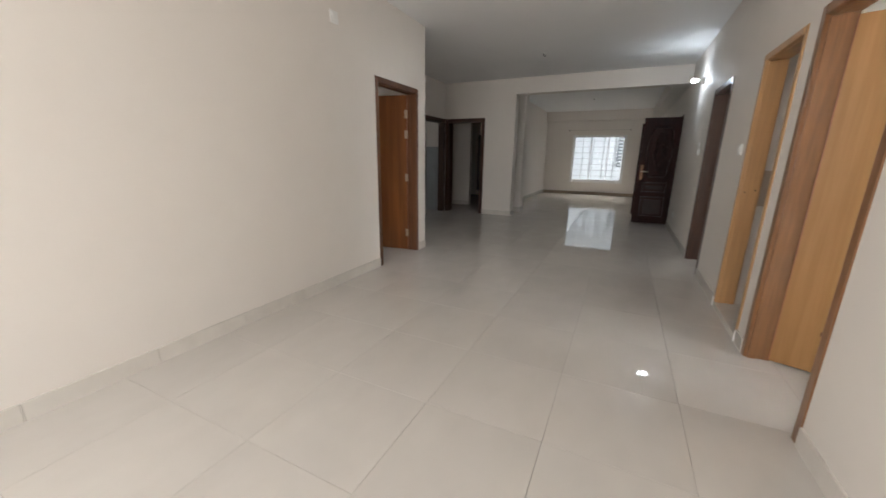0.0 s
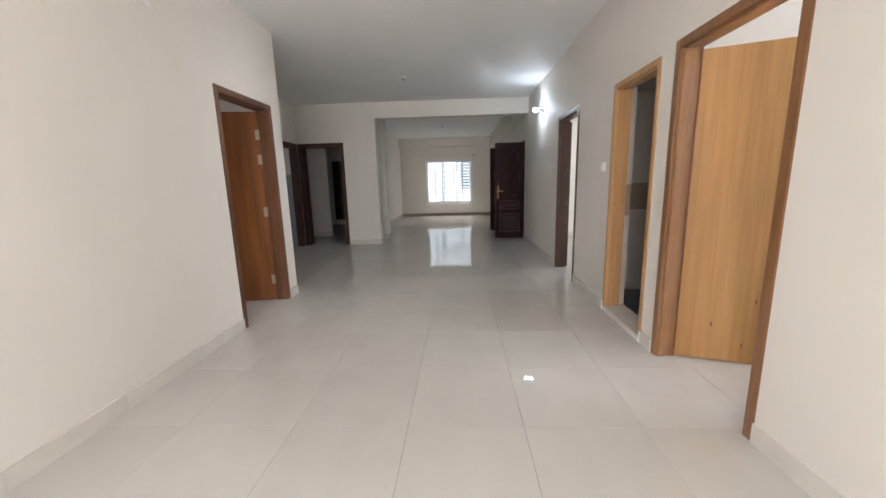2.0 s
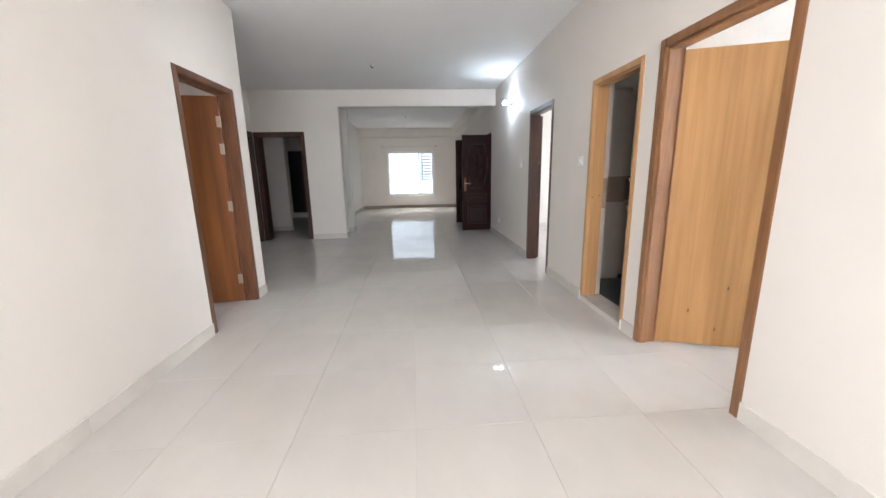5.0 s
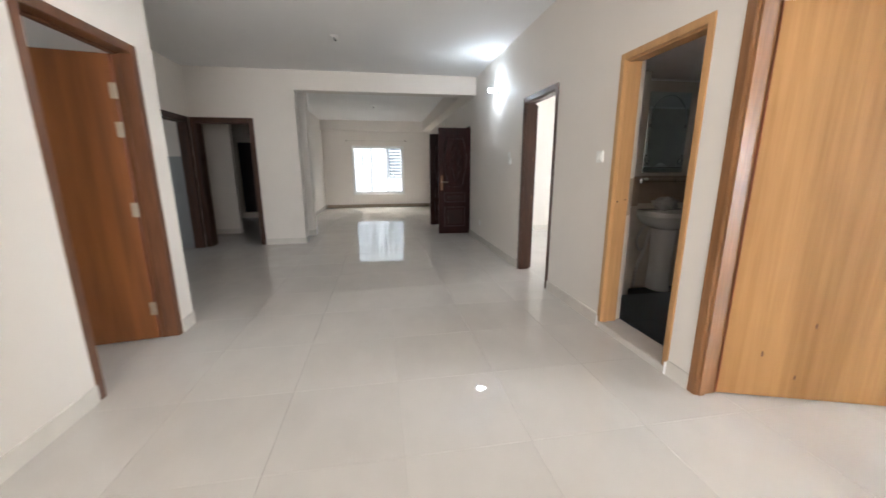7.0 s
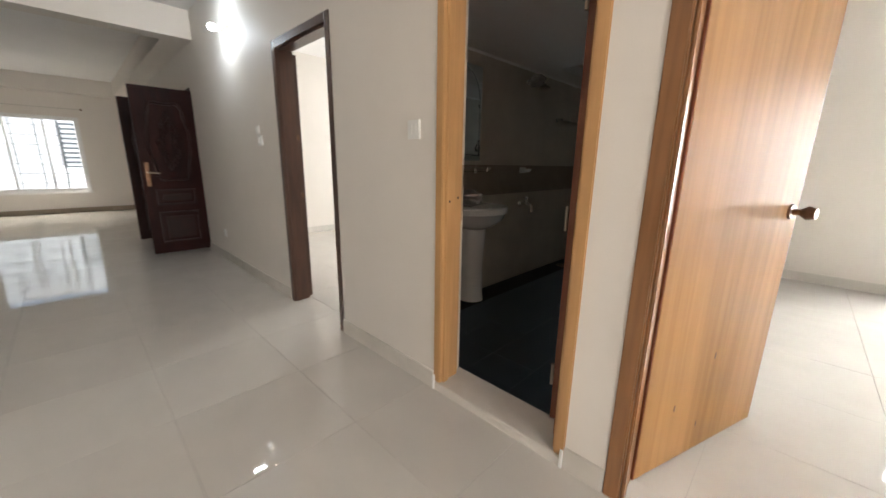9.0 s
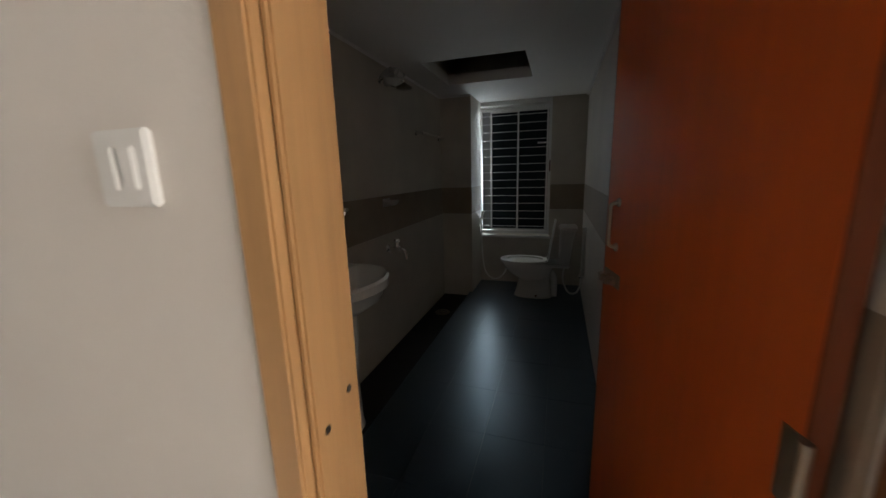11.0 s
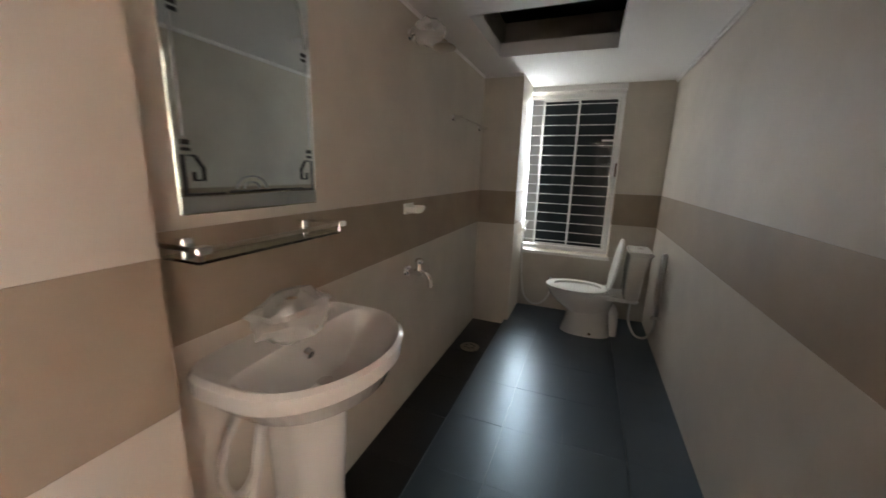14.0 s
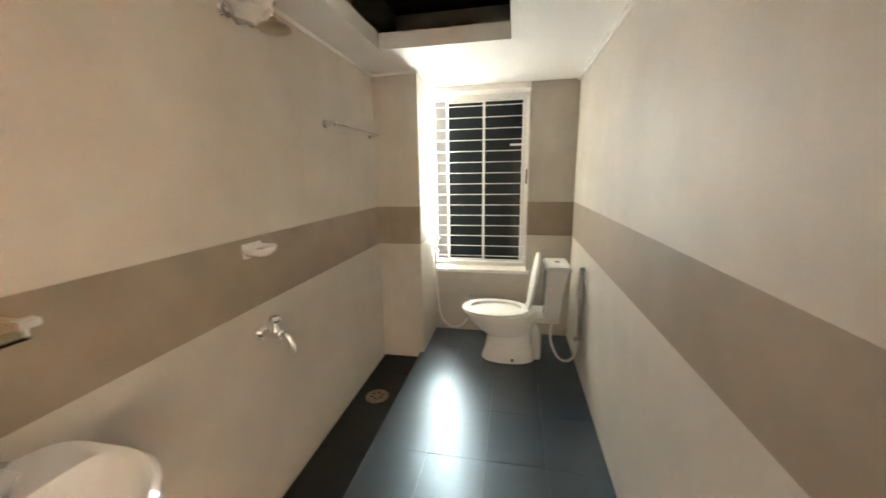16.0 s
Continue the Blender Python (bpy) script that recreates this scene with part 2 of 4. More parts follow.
def wall_x(name, x0, x1, y0, y1, z0, z1, holes=(), material=None, label="cream painted plaster wall"):
    """A wall that runs along x, with openings (x0, x1, z0, z1)."""
    bm = bmesh.new()
    at = x0
    for a, b, c, d in sorted(holes):
        if a > at:
            bx(bm, at, y0, z0, a, y1, z1)
        if c > z0:
            bx(bm, a, y0, z0, b, y1, c)
        if d < z1:
            bx(bm, a, y0, d, b, y1, z1)
        at = b
    if at < x1:
        bx(bm, at, y0, z0, x1, y1, z1)
    return structure(name, bm, material or PAINT, label)


H = 2.87      # ceiling
B = -0.06     # foot of the walls, under the tiles
XR, XR2 = 1.0, 1.13
XL, XL2 = -2.36, -2.49

# ---- walls ----
wall_y("wall_right", XR, XR2, -2.5, 14.45, B, H,
       [(1.98, 2.91, B, 2.10), (3.075, 3.835, B, 2.07), (4.775, 5.66, B, 2.10), (8.34, 9.56, B, 2.10)])
wall_y("wall_left", XL2, XL, -2.5, 4.485, B, H, [(3.388, 4.29, B, 2.10)])
wall_x("wall_back", -6.0, 5.5, -2.63, -2.5, B, H, [(-2.0, 0.6, 0.5, 2.4)])
wall_x("wall_recess", -3.85, XL2, 4.355, 4.485, B, H)
wall_y("wall_kitchen", -3.85, -3.72, 4.485, 7.93, B, H, [(6.92, 7.918, B, 2.11)])
wall_x("wall_middle", -6.0, -2.08, 7.93, 8.18, B, H, [(-3.712, -2.755, B, 2.11)])
structure("beam_hall", box(-2.08, 7.93, 2.565, 1.0, 8.18, H), PAINT, "cream painted ceiling beam across the hall", "beam")
wall_y("wall_living_left", -2.73, -2.60, 8.18, 14.45, B, H)
structure("column_living", box(-2.6, 8.74, B, -2.07, 9.02, H), PAINT, "cream painted column beside the living room", "column")
wall_x("wall_living_far", -2.73, 1.13, 14.30, 14.45, B, H, [(-1.66, 0.09, 0.46, 2.08)])
structure("beam_living_far", box(-2.6, 14.05, 2.56, 1.0, 14.30, H), PAINT, "cream painted beam above the window", "beam")
structure("beam_living_right", box(0.74, 8.18, 2.57, 1.0, 14.05, H), PAINT, "cream painted beam along the wall", "beam")
# rooms to the right
wall_y("wall_outer_right", 5.30, 5.50, -2.63, 8.70, B, H,
       [(-0.35, 1.50, 0.43, 2.12), (3.60, 4.47, 0.60, 2.11), (6.6, 7.2, 1.0, 2.0)])
wall_x("wall_room_bath", 1.42, 5.30, 3.08, 3.2145, B, H)
wall_x("wall_door_recess", 1.13, 1.42, 3.08, 3.172, B, H)
wall_x("wall_bath_bedroom", 1.13, 5.30, 4.767, 4.90, B, H)
wall_x("wall_bedroom_far", 1.13, 5.30, 8.55, 8.70, B, H)
wall_x("wall_landing_far", 1.13, 4.0, 10.6, 10.73, B, H)
wall_y("wall_landing", 3.9, 4.0, 8.7, 10.6, B, H)
# rooms to the left
# Both openings of the outer left wall are unseen, made for the fill lamps.
wall_y("wall_outer_left", -6.13, -6.0, -2.63, 13.2, B, H, [(1.7, 3.1, 0.8, 2.2), (5.7, 6.7, 1.0, 2.2)])
wall_x("wall_left_room", -6.0, -3.85, 4.355, 4.485, B, H)
wall_x("wall_passage", -6.0, -3.62, 9.27, 9.40, B, H)
wall_x("wall_passage_far", -6.0, -2.73, 12.0, 12.13, B, H, [(-4.46, -3.95, 0.14, 2.01)])
# The lack of light past the doorway is put into this wall's colour.
wall_x("wall_passage_end", -6.0, -2.73, 13.07, 13.2, B, H, (), VOID, "wall coloured near-black as the unlit space beyond the far doorway")

structure("wall_kitchen_tiles", box(-5.99, 7.913, B, -3.86, 7.9295, 1.5), KTILE, "grey glazed kitchen wall tiles", "wall")

# ---- ceilings ----
structure("ceiling", box(-6.13, -2.63, H, 5.5, 14.45, H + 0.1), CEIL, "white painted flat ceiling", "ceiling")
bm = bmesh.new()
CZ = 2.16
bx(bm, 1.13, 3.173, CZ, 3.40, 4.767, CZ + 0.09)
bx(bm, 4.13, 3.215, CZ, 5.30, 4.767, CZ + 0.09)
bx(bm, 3.40, 3.215, CZ, 4.13, 3.75, CZ + 0.09)
bx(bm, 3.40, 4.51, CZ, 4.13, 4.767, CZ + 0.09)
structure("ceiling_bathroom", bm, CEIL, "low white bathroom ceiling with an open loft hatch", "ceiling")
# Added near-black sheet: the loft's shade is in its colour.
structure("loft_lining", box(1.2, 3.25, 2.80, 5.28, 4.76, 2.84), VOID, "near-black sheet standing in for the shade inside the loft", "ceiling")
bm = bmesh.new()
bx(bm, 1.2, 4.742, CZ - 0.02, 4.6, 4.767, CZ, 0.004)
bx(bm, 1.42, 3.228, CZ - 0.02, 5.10, 3.25, CZ, 0.004)
bx(bm, 4.575, 4.414, CZ - 0.02, 4.6, 4.742, CZ, 0.004)
structure("trim", bm, CEIL, "thin white plaster cornice line", "trim")

# ---- bathroom walls of tile ----


def tiled(name, x0, y0, x1, y1, z0=-0.055, z1=2.158):
    """A tiled lining: pale tile, a brown band, pale tile, each a course of its own."""
    t = structure(name, box(x0, y0, z0, x1, y1, 0.915), BATHCREAM, "cream glazed wall tiles with a brown band", "wall")
    part("tile_band", box(x0, y0, 0.9155, x1, y1, 1.2045), BATHBAND, t, "brown glazed tile band")
    part("tile_course", box(x0, y0, 1.205, x1, y1, z1), BATHCREAM, t)
    return t


tiled("wall_bath_mirror", 1.2, 4.752, 4.6, 4.7665)
tiled("wall_bath_hinge_side", 1.1305, 3.1725, 1.4195, 3.184)
tiled("wall_bath_right", 1.42, 3.215, 5.10, 3.228)
tiled("wall_bath_pilaster", 4.6, 4.414, 5.10, 4.7665)
tiled("wall_bath_pillar", 1.2, 4.50, 1.775, 4.752)
bm = bmesh.new()
bx(bm, 5.10, 3.215, -0.055, 5.299, 4.7665, 0.60)
t = structure("wall_bath_window", bm, BATHCREAM, "cream tiled wall round the bathroom window", "wall")
part("tile_course", box(5.10, 3.215, 0.602, 5.299, 3.60, 0.915), BATHCREAM, t)
part("tile_band", box(5.10, 3.215, 0.917, 5.299, 3.60, 1.203), BATHBAND, t, "brown glazed tile band")
part("tile_course", box(5.10, 3.215, 1.205, 5.299, 3.60, 2.158), BATHCREAM, t)
part("tile_course", box(5.101, 4.472, 0.602, 5.299, 4.7665, 2.158), BATHCREAM, t)
part("lintel", box(5.10, 3.60, 2.112, 5.299, 4.472, 2.158), CEIL, t)
tiled("wall_bath_door_side", 1.1305, 3.835, 1.2, 4.50)
structure("wall_bath_lintel", box(1.1305, 3.2155, 2.07, 1.2, 3.835, 2.158), BATHCREAM, "cream tile above the bathroom door", "wall")

# ---- windows ----


def sliding_window(name, axis, c, a0, a1, z0, z1, panes, bars, label, glassmat=PANE, barx=None, fr=0.045, sill=None, nbar=9, vb=4, s=0.032):
    """An aluminium window in a wall at c on the axis; panes (a0, a1, offset); bars: 'grid' or 'rail'."""
    w = thing(name, label, "window", kind="structure")

    def b(a, p, z, a2, p2, z2, bev=0.003):
        return box(p, a, z, p2, a2, z2, bev) if axis == "x" else box(a, p, z, a2, p2, z2, bev)

    f = part("window_frame", b(a0, c, z0, a0 + fr, c + 0.07, z1), ALU, w, "white aluminium frame")
    part("window_frame", b(a1 - fr, c, z0, a1, c + 0.07, z1), ALU, w)
    part("window_frame", b(a0 + fr, c, z0, a1 - fr, c + 0.07, z0 + fr), ALU, w)
    part("window_frame", b(a0 + fr, c, z1 - fr, a1 - fr, c + 0.07, z1), ALU, w)
    for p0, p1, off in panes:
        pn = part("pane", b(p0 + s, c + off + 0.008, z0 + fr + s, p1 - s, c + off + 0.012, z1 - fr - s, 0), glassmat, w, "glass pane")
        pn.visible_shadow = False
        for q in ((p0, z0 + fr, p0 + s, z1 - fr), (p1 - s, z0 + fr, p1, z1 - fr), (p0 + s, z0 + fr, p1 - s, z0 + fr + s), (p0 + s, z1 - fr - s, p1 - s, z1 - fr)):
            part("sash", b(q[0], c + off, q[1], q[2], c + off + 0.022, q[3]), ALU, w)
    if bars:
        bc = c + barx
        for i in range(1, nbar + 1):
            z = z0 + (z1 - z0) * i / (nbar + 1)
            p, q = ((bc, a0, z), (bc, a1, z)) if axis == "x" else ((a0, bc, z), (a1, bc, z))
            part("bar", cylm(p, q, 0.0032 if vb == 0 else (0.007 if axis == "y" else 0.004), seg=8), GRILLE if axis == "y" else ALU, w, "thin painted steel bar")
        for i in range(1, vb + 1):
            a = a0 + (a1 - a0) * i / (vb + 1)
            p, q = ((bc, a, z0), (bc, a, z1)) if axis == "x" else ((a, bc, z0), (a, bc, z1))
            part("bar", cylm(p, q, 0.010 if axis == "y" else 0.005, seg=8), GRILLE if axis == "y" else ALU, w)
    if sill:
        part("window_sill", b(a0 - 0.02, sill[0], z0 - 0.03, a1 + 0.02, sill[1], z0 - 0.001), CERAMIC, w, "white stone sill")
    return w


sliding_window("window_1", "y", 14.34, -1.66, 0.09, 0.46, 2.08, [(-1.615, -1.02, 0.02), (-1.05, -0.46, 0.045), (-0.49, 0.045, 0.02)], True,
               "white sliding window with grille, bright daylight outside", barx=0.085, sill=(14.27, 14.33), nbar=7, vb=4)
sliding_window("window_2", "x", 5.34, -0.35, 1.50, 0.43, 2.12, [(-0.30, 0.45, 0.02), (0.40, 1.0, 0.045), (0.95, 1.455, 0.02)], True,
               "white sliding window with grille in a bright room", barx=0.09, sill=(5.27, 5.335), nbar=8, vb=5)
sliding_window("window_3", "x", 5.245, 3.60, 4.47, 0.60, 2.11, [(3.64, 4.00, 0.02), (3.965, 4.33, 0.045)], True,
               "bathroom window with dark tinted sliding panes and white bars", glassmat=TINT, barx=-0.015, sill=(5.08, 5.24), nbar=15, vb=0, s=0.02, fr=0.035)
sliding_window("window_4", "y", -2.60, -2.0, 0.6, 0.5, 2.4, [(-1.95, -0.7, 0.01), (-0.7, 0.55, 0.03)], False, "white aluminium window behind the walk")
# Assumed window out of view, sized for the bedroom's brightness.
sliding_window("window_5", "x", 5.40, 6.6, 7.2, 1.0, 2.0, [(6.645, 6.92, 0.01), (6.88, 7.155, 0.03)], False, "unseen white aluminium window assumed for the bright bedroom")
# Unseen window, added where the left room's fill lamp stands.
sliding_window("window_7", "x", -6.10, 1.7, 3.1, 0.8, 2.2, [(1.75, 2.4, 0.01), (2.4, 3.05, 0.03)], False, "unseen white aluminium window added to light the side room")
w3 = bpy.data.objects["window_3"]
part("stay", box(5.214, 3.63, 1.675, 5.222, 3.76, 1.692, 0.003), ALU, w3, "short white window stay")
part("pull_handle", box(5.225, 3.607, 1.35, 5.245, 3.622, 1.48, 0.003), BRASS, w3, "small brown pull handle")

# backdrops outside the windows; they glow in place of daylight falling on them
f = structure("backdrop", box(-9, 20.0, -6, 9, 20.2, 3.4), FACADE, "pale neighbouring facade with its daylight given as glow", "backdrop")
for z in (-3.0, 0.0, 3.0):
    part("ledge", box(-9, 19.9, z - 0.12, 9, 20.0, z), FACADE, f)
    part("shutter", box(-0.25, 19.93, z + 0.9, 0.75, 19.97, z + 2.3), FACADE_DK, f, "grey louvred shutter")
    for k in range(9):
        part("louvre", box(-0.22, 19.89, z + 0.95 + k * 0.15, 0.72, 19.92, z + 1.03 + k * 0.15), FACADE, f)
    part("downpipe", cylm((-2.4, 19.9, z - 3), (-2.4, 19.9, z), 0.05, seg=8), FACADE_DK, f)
# East backdrop emits light of its own, in place of daylight on a building.
g = structure("backdrop_east", box(13.0, -8, -8, 13.2, 12, 10), HAZE, "neighbouring building and haze as a glowing daylight backdrop", "backdrop")
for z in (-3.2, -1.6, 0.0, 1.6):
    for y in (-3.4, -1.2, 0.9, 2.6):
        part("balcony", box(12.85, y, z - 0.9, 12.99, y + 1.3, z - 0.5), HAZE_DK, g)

# Unseen screen round the bathroom window, added to block the east backdrop's glow.
bm = bmesh.new()
bx(bm, 6.2, 3.2, -4, 6.35, 4.85, 3.6)
bx(bm, 5.5, 3.05, -4, 6.35, 3.2, 3.6)
bx(bm, 5.5, 4.85, -4, 6.35, 5.0, 3.6)
structure("light_shaft", bm, SLAB, "unseen grey walls added to keep backdrop glow out of the bathroom", "wall")

# ---- curtain rods ----


def curtain_rod(p, q, out):
    r = thing("curtain_rod", "thin pale curtain rod on brass wall brackets", "curtain rod")
    part("rod", cylm(p, q, 0.008, seg=10), SKIRT, r)
    for e in (p, q):
        bm = bmesh.new()
        bmesh.ops.create_uvsphere(bm, u_segments=10, v_segments=6, radius=0.022, matrix=Matrix.Translation(e))
        part("finial", bm, BRASS, r, smooth=True)
        v = Vector(e).lerp(Vector(p) if e == q else Vector(q), 0.05)
        part("bracket", cylm(v, v + Vector(out), 0.008, seg=8), BRASS, r)


curtain_rod((-1.80, 13.98 + 0.24, 2.24), (0.16, 14.22, 2.24), (0, 0.08, 0))
curtain_rod((5.22, -0.5, 2.28), (5.22, 1.62, 2.28), (0.08, 0, 0))

# ---- doors ----


def door_frame(name, x0, x1, y0, y1, z0, z1, material, label, along="y", fw=0.055, stop=0.0):
    """A wooden frame lining an opening of a wall; x0..x1 is the wall's depth when the wall runs along y."""
    d = thing(name, label, "door frame", kind="structure")
    e = 0.006

    def b(a, p, z, a2, p2, z2, bev=0.004):
        return box(p, a, z, p2, a2, z2, bev) if along == "y" else box(a, p, z, a2, p2, z2, bev)

    a0, a1, p0, p1 = (y0, y1, x0, x1) if along == "y" else (x0, x1, y0, y1)
    part("jamb", b(a0 - 0.002, p0 - e, z0, a0 + fw, p1 + e, z1 + 0.002), material, d)
    part("jamb", b(a1 - fw, p0 - e, z0, a1 + 0.002, p1 + e, z1 + 0.002), material, d)
    part("head", b(a0 + fw, p0 - e, z1 - fw, a1 - fw, p1 + e, z1 + 0.002), material, d)
    s = p0 + (p1 - p0) * 0.42
    part("door_stop", b(a0 + fw, p0 + 0.012, z0, a0 + fw + 0.012, s, z1 - fw), material, d)
    part("door_stop", b(a1 - fw - 0.012, p0 + 0.012, z0, a1 - fw, s, z1 - fw), material, d)
    part("door_stop", b(a0 + fw + 0.012, p0 + 0.012, z1 - fw - 0.012, a1 - fw - 0.012, s, z1 - fw), material, d)
    return d


def leaf(name, label, at, turn, width, z0, z1, material, edge=None, thick=0.036, knob=None, hinges=True, hingeside=1):
    """A flush door leaf from its hinge along its own x axis."""
    d = thing(name, label, "door", at=at)
    d.rotation_euler = (0, 0, radians(turn))
    part("panel", box(0.004, -thick / 2, z0, width - 0.004, thick / 2, z1, 0.002), material, d)
    if edge:
        part("edge_strip", box(0, -thick / 2 + 0.001, z0, 0.004, thick / 2 - 0.001, z1), edge, d, "reddish wooden hinge edge")
        part("edge_strip", box(width - 0.004, -thick / 2 + 0.001, z0, width, thick / 2 - 0.001, z1), edge, d)
    if hinges:
        for hz in hinges if isinstance(hinges, tuple) else (0.25, 1.05, 1.82):
            bm = bmesh.new()
            cyl(bm, (-0.006, hingeside * (thick / 2 + 0.005), hz - 0.05), (-0.006, hingeside * (thick / 2 + 0.005), hz + 0.05), 0.007, seg=10)
            bx(bm, -0.006, hingeside * (thick / 2) - 0.002, hz - 0.05, 0.03, hingeside * (thick / 2) + 0.002, hz + 0.05)
            part("hinge", bm, STEEL, d, "bright steel hinge")
    if knob:
        kz, sides = knob
        for s in sides:
            bm = bmesh.new()
            y = s * thick / 2
            cyl(bm, (width - 0.065, y, kz), (width - 0.065, y + s * 0.008, kz), 0.034, 0.030, 20)
            cyl(bm, (width - 0.065, y + s * 0.008, kz), (width - 0.065, y + s * 0.035, kz), 0.013, 0.013, 14)
            cyl(bm, (width - 0.065, y + s * 0.035, kz), (width - 0.065, y + s * 0.055, kz), 0.016, 0.029, 20)
            cyl(bm, (width - 0.065, y + s * 0.055, kz), (width - 0.065, y + s * 0.082, kz), 0.029, 0.022, 20)
            part("knob", bm, BRASS, d, "antique brass round knob", smooth=True)
    return d


door_frame("door_1", XR, XR2, 1.98, 2.91, -0.004, 2.10, FRAMEWOOD, "brown varnished wooden door frame")
door_frame("door_2", XR, XR2, 3.075, 3.835, 0.047, 2.07, HONEY, "honey-coloured wooden bathroom door frame", fw=0.046)
d2 = bpy.data.objects["door_2"]
# Added strip hides a gap, coloured like the door leaf's shaded edge.
part("inner_post", box(1.088, 3.1215, 0.047, 1.1295, 3.170, 2.023, 0.003), REDVENEER, d2, "added reddish brown strip filling the gap behind the jamb")
part("post_hinge", box(1.0845, 3.138, 1.03, 1.0875, 3.166, 1.075, 0.001), STEEL, d2, "bright steel hinge plate")
for x_, z_ in ((1.035, 1.03), (1.105, 1.045)):
    part("strike_hole", cylm((x_, 3.788, z_), (x_, 3.776 if x_ < 1.06 else 3.787, z_), 0.006, seg=10), INK, d2, "small dark strike hole")
door_frame("door_3", XR, XR2, 4.775, 5.66, -0.004, 2.10, DARKWOOD, "dark brown wooden door frame")
d3 = bpy.data.objects["door_3"]
for z_ in (0.93, 1.40):
    part("strike", box(1.120, 5.590, z_ - 0.022, 1.142, 5.606, z_ + 0.022, 0.003), BRASS, d3, "small dark metal strike")
door_frame("door_4", XL2, XL, 3.388, 4.29, -0.004, 2.10, MIDWOOD, "brown varnished wooden door frame")
door_frame("door_5", -3.85, -3.72, 6.92, 7.918, -0.004, 2.11, DARKWOOD, "dark brown wooden kitchen door frame", fw=0.085)
door_frame("door_6", -3.712, -2.755, 7.93, 8.18, -0.004, 2.11, DARKWOOD, "dark brown wooden passage door frame", along="x", fw=0.075)
door_frame("door_7", XR, XR2, 8.34, 9.56, -0.004, 2.10, MAHOG, "dark mahogany main door frame")

leaf("veneer_door", "open wood-veneer door with a brass knob", (1.128, 2.862, 0), -19.0, 0.86, 0.012, 2.03, VENEER, REDWOOD, knob=(1.035, (-1, 1)), hingeside=1)
leaf("veneer_door", "open reddish wood-veneer door on steel hinges", (-2.475, 4.215, 0), 190, 0.80, 0.012, 2.03, REDVENEER, REDWOOD, knob=(1.035, (-1, 1)), hinges=(0.25, 1.0, 1.55, 1.80), hingeside=1)
leaf("bathroom_door", "open orange laminate bathroom door beside the tiles", (1.15, 3.206, 0), 12, 0.69, 0.075, 2.02, ORANGE, REDWOOD, thick=0.03, hinges=(0.3, 1.0, 1.8))
vd = bpy.data.objects["veneer_door"]
for kx, kz, kr in ((0.20, 0.27, 0.012), (0.43, 0.45, 0.011), (0.38, 0.14, 0.010)):
    bm = bmesh.new()
    bmesh.ops.create_uvsphere(bm, u_segments=12, v_segments=6, radius=1, matrix=Matrix.Translation((kx, -0.0178, kz)) @ Matrix.Diagonal((kr * 0.55, 0.0008, kr * 1.5, 1)))
    part("knot", bm, MIDWOOD, vd, "small dark knot in the veneer", smooth=True)
bd = bpy.data.objects["bathroom_door"]
for z0_, z1_ in ((1.05, 1.07),):
    bm = bmesh.new()
    bx(bm, 0.56, 0.015, z0_ - 0.010, 0.67, 0.019, z1_ + 0.010, 0.002)
    cyl(bm, (0.565, 0.032, (z0_ + z1_) / 2), (0.66, 0.032, (z0_ + z1_) / 2), 0.008, seg=10)
    bx(bm, 0.585, 0.02, z0_, 0.60, 0.045, z1_)
    bx(bm, 0.62, 0.02, z0_, 0.635, 0.045, z1_)
    part("tower_bolt", bm, STEEL, bd, "steel tower bolt")
part("pull_handle", tube([(0.60, 0.015, 1.15), (0.60, 0.034, 1.155), (0.60, 0.037, 1.17), (0.60, 0.037, 1.25), (0.60, 0.034, 1.265), (0.60, 0.015, 1.27)], 0.005, 10, 4), STEEL, bd, "upright steel pull handle", smooth=True)
for z_ in (1.15, 1.27):
    part("handle_foot", cylm((0.60, 0.0148, z_), (0.60, 0.021, z_), 0.012, 0.010, 14), STEEL, bd, smooth=True)
leaf("bedroom_door", "dark wooden bedroom door folded back behind its frame", (1.15, 5.62, 0), 78, 0.76, 0.012, 2.03, DARKWOOD, None, hinges=(0.3, 1.1, 1.8))
leaf("black_door", "black closed door at the end of the passage", (-4.45, 12.06, 0), 0, 0.49, 0.15, 2.0, BLACKDOOR, None, hinges=None)


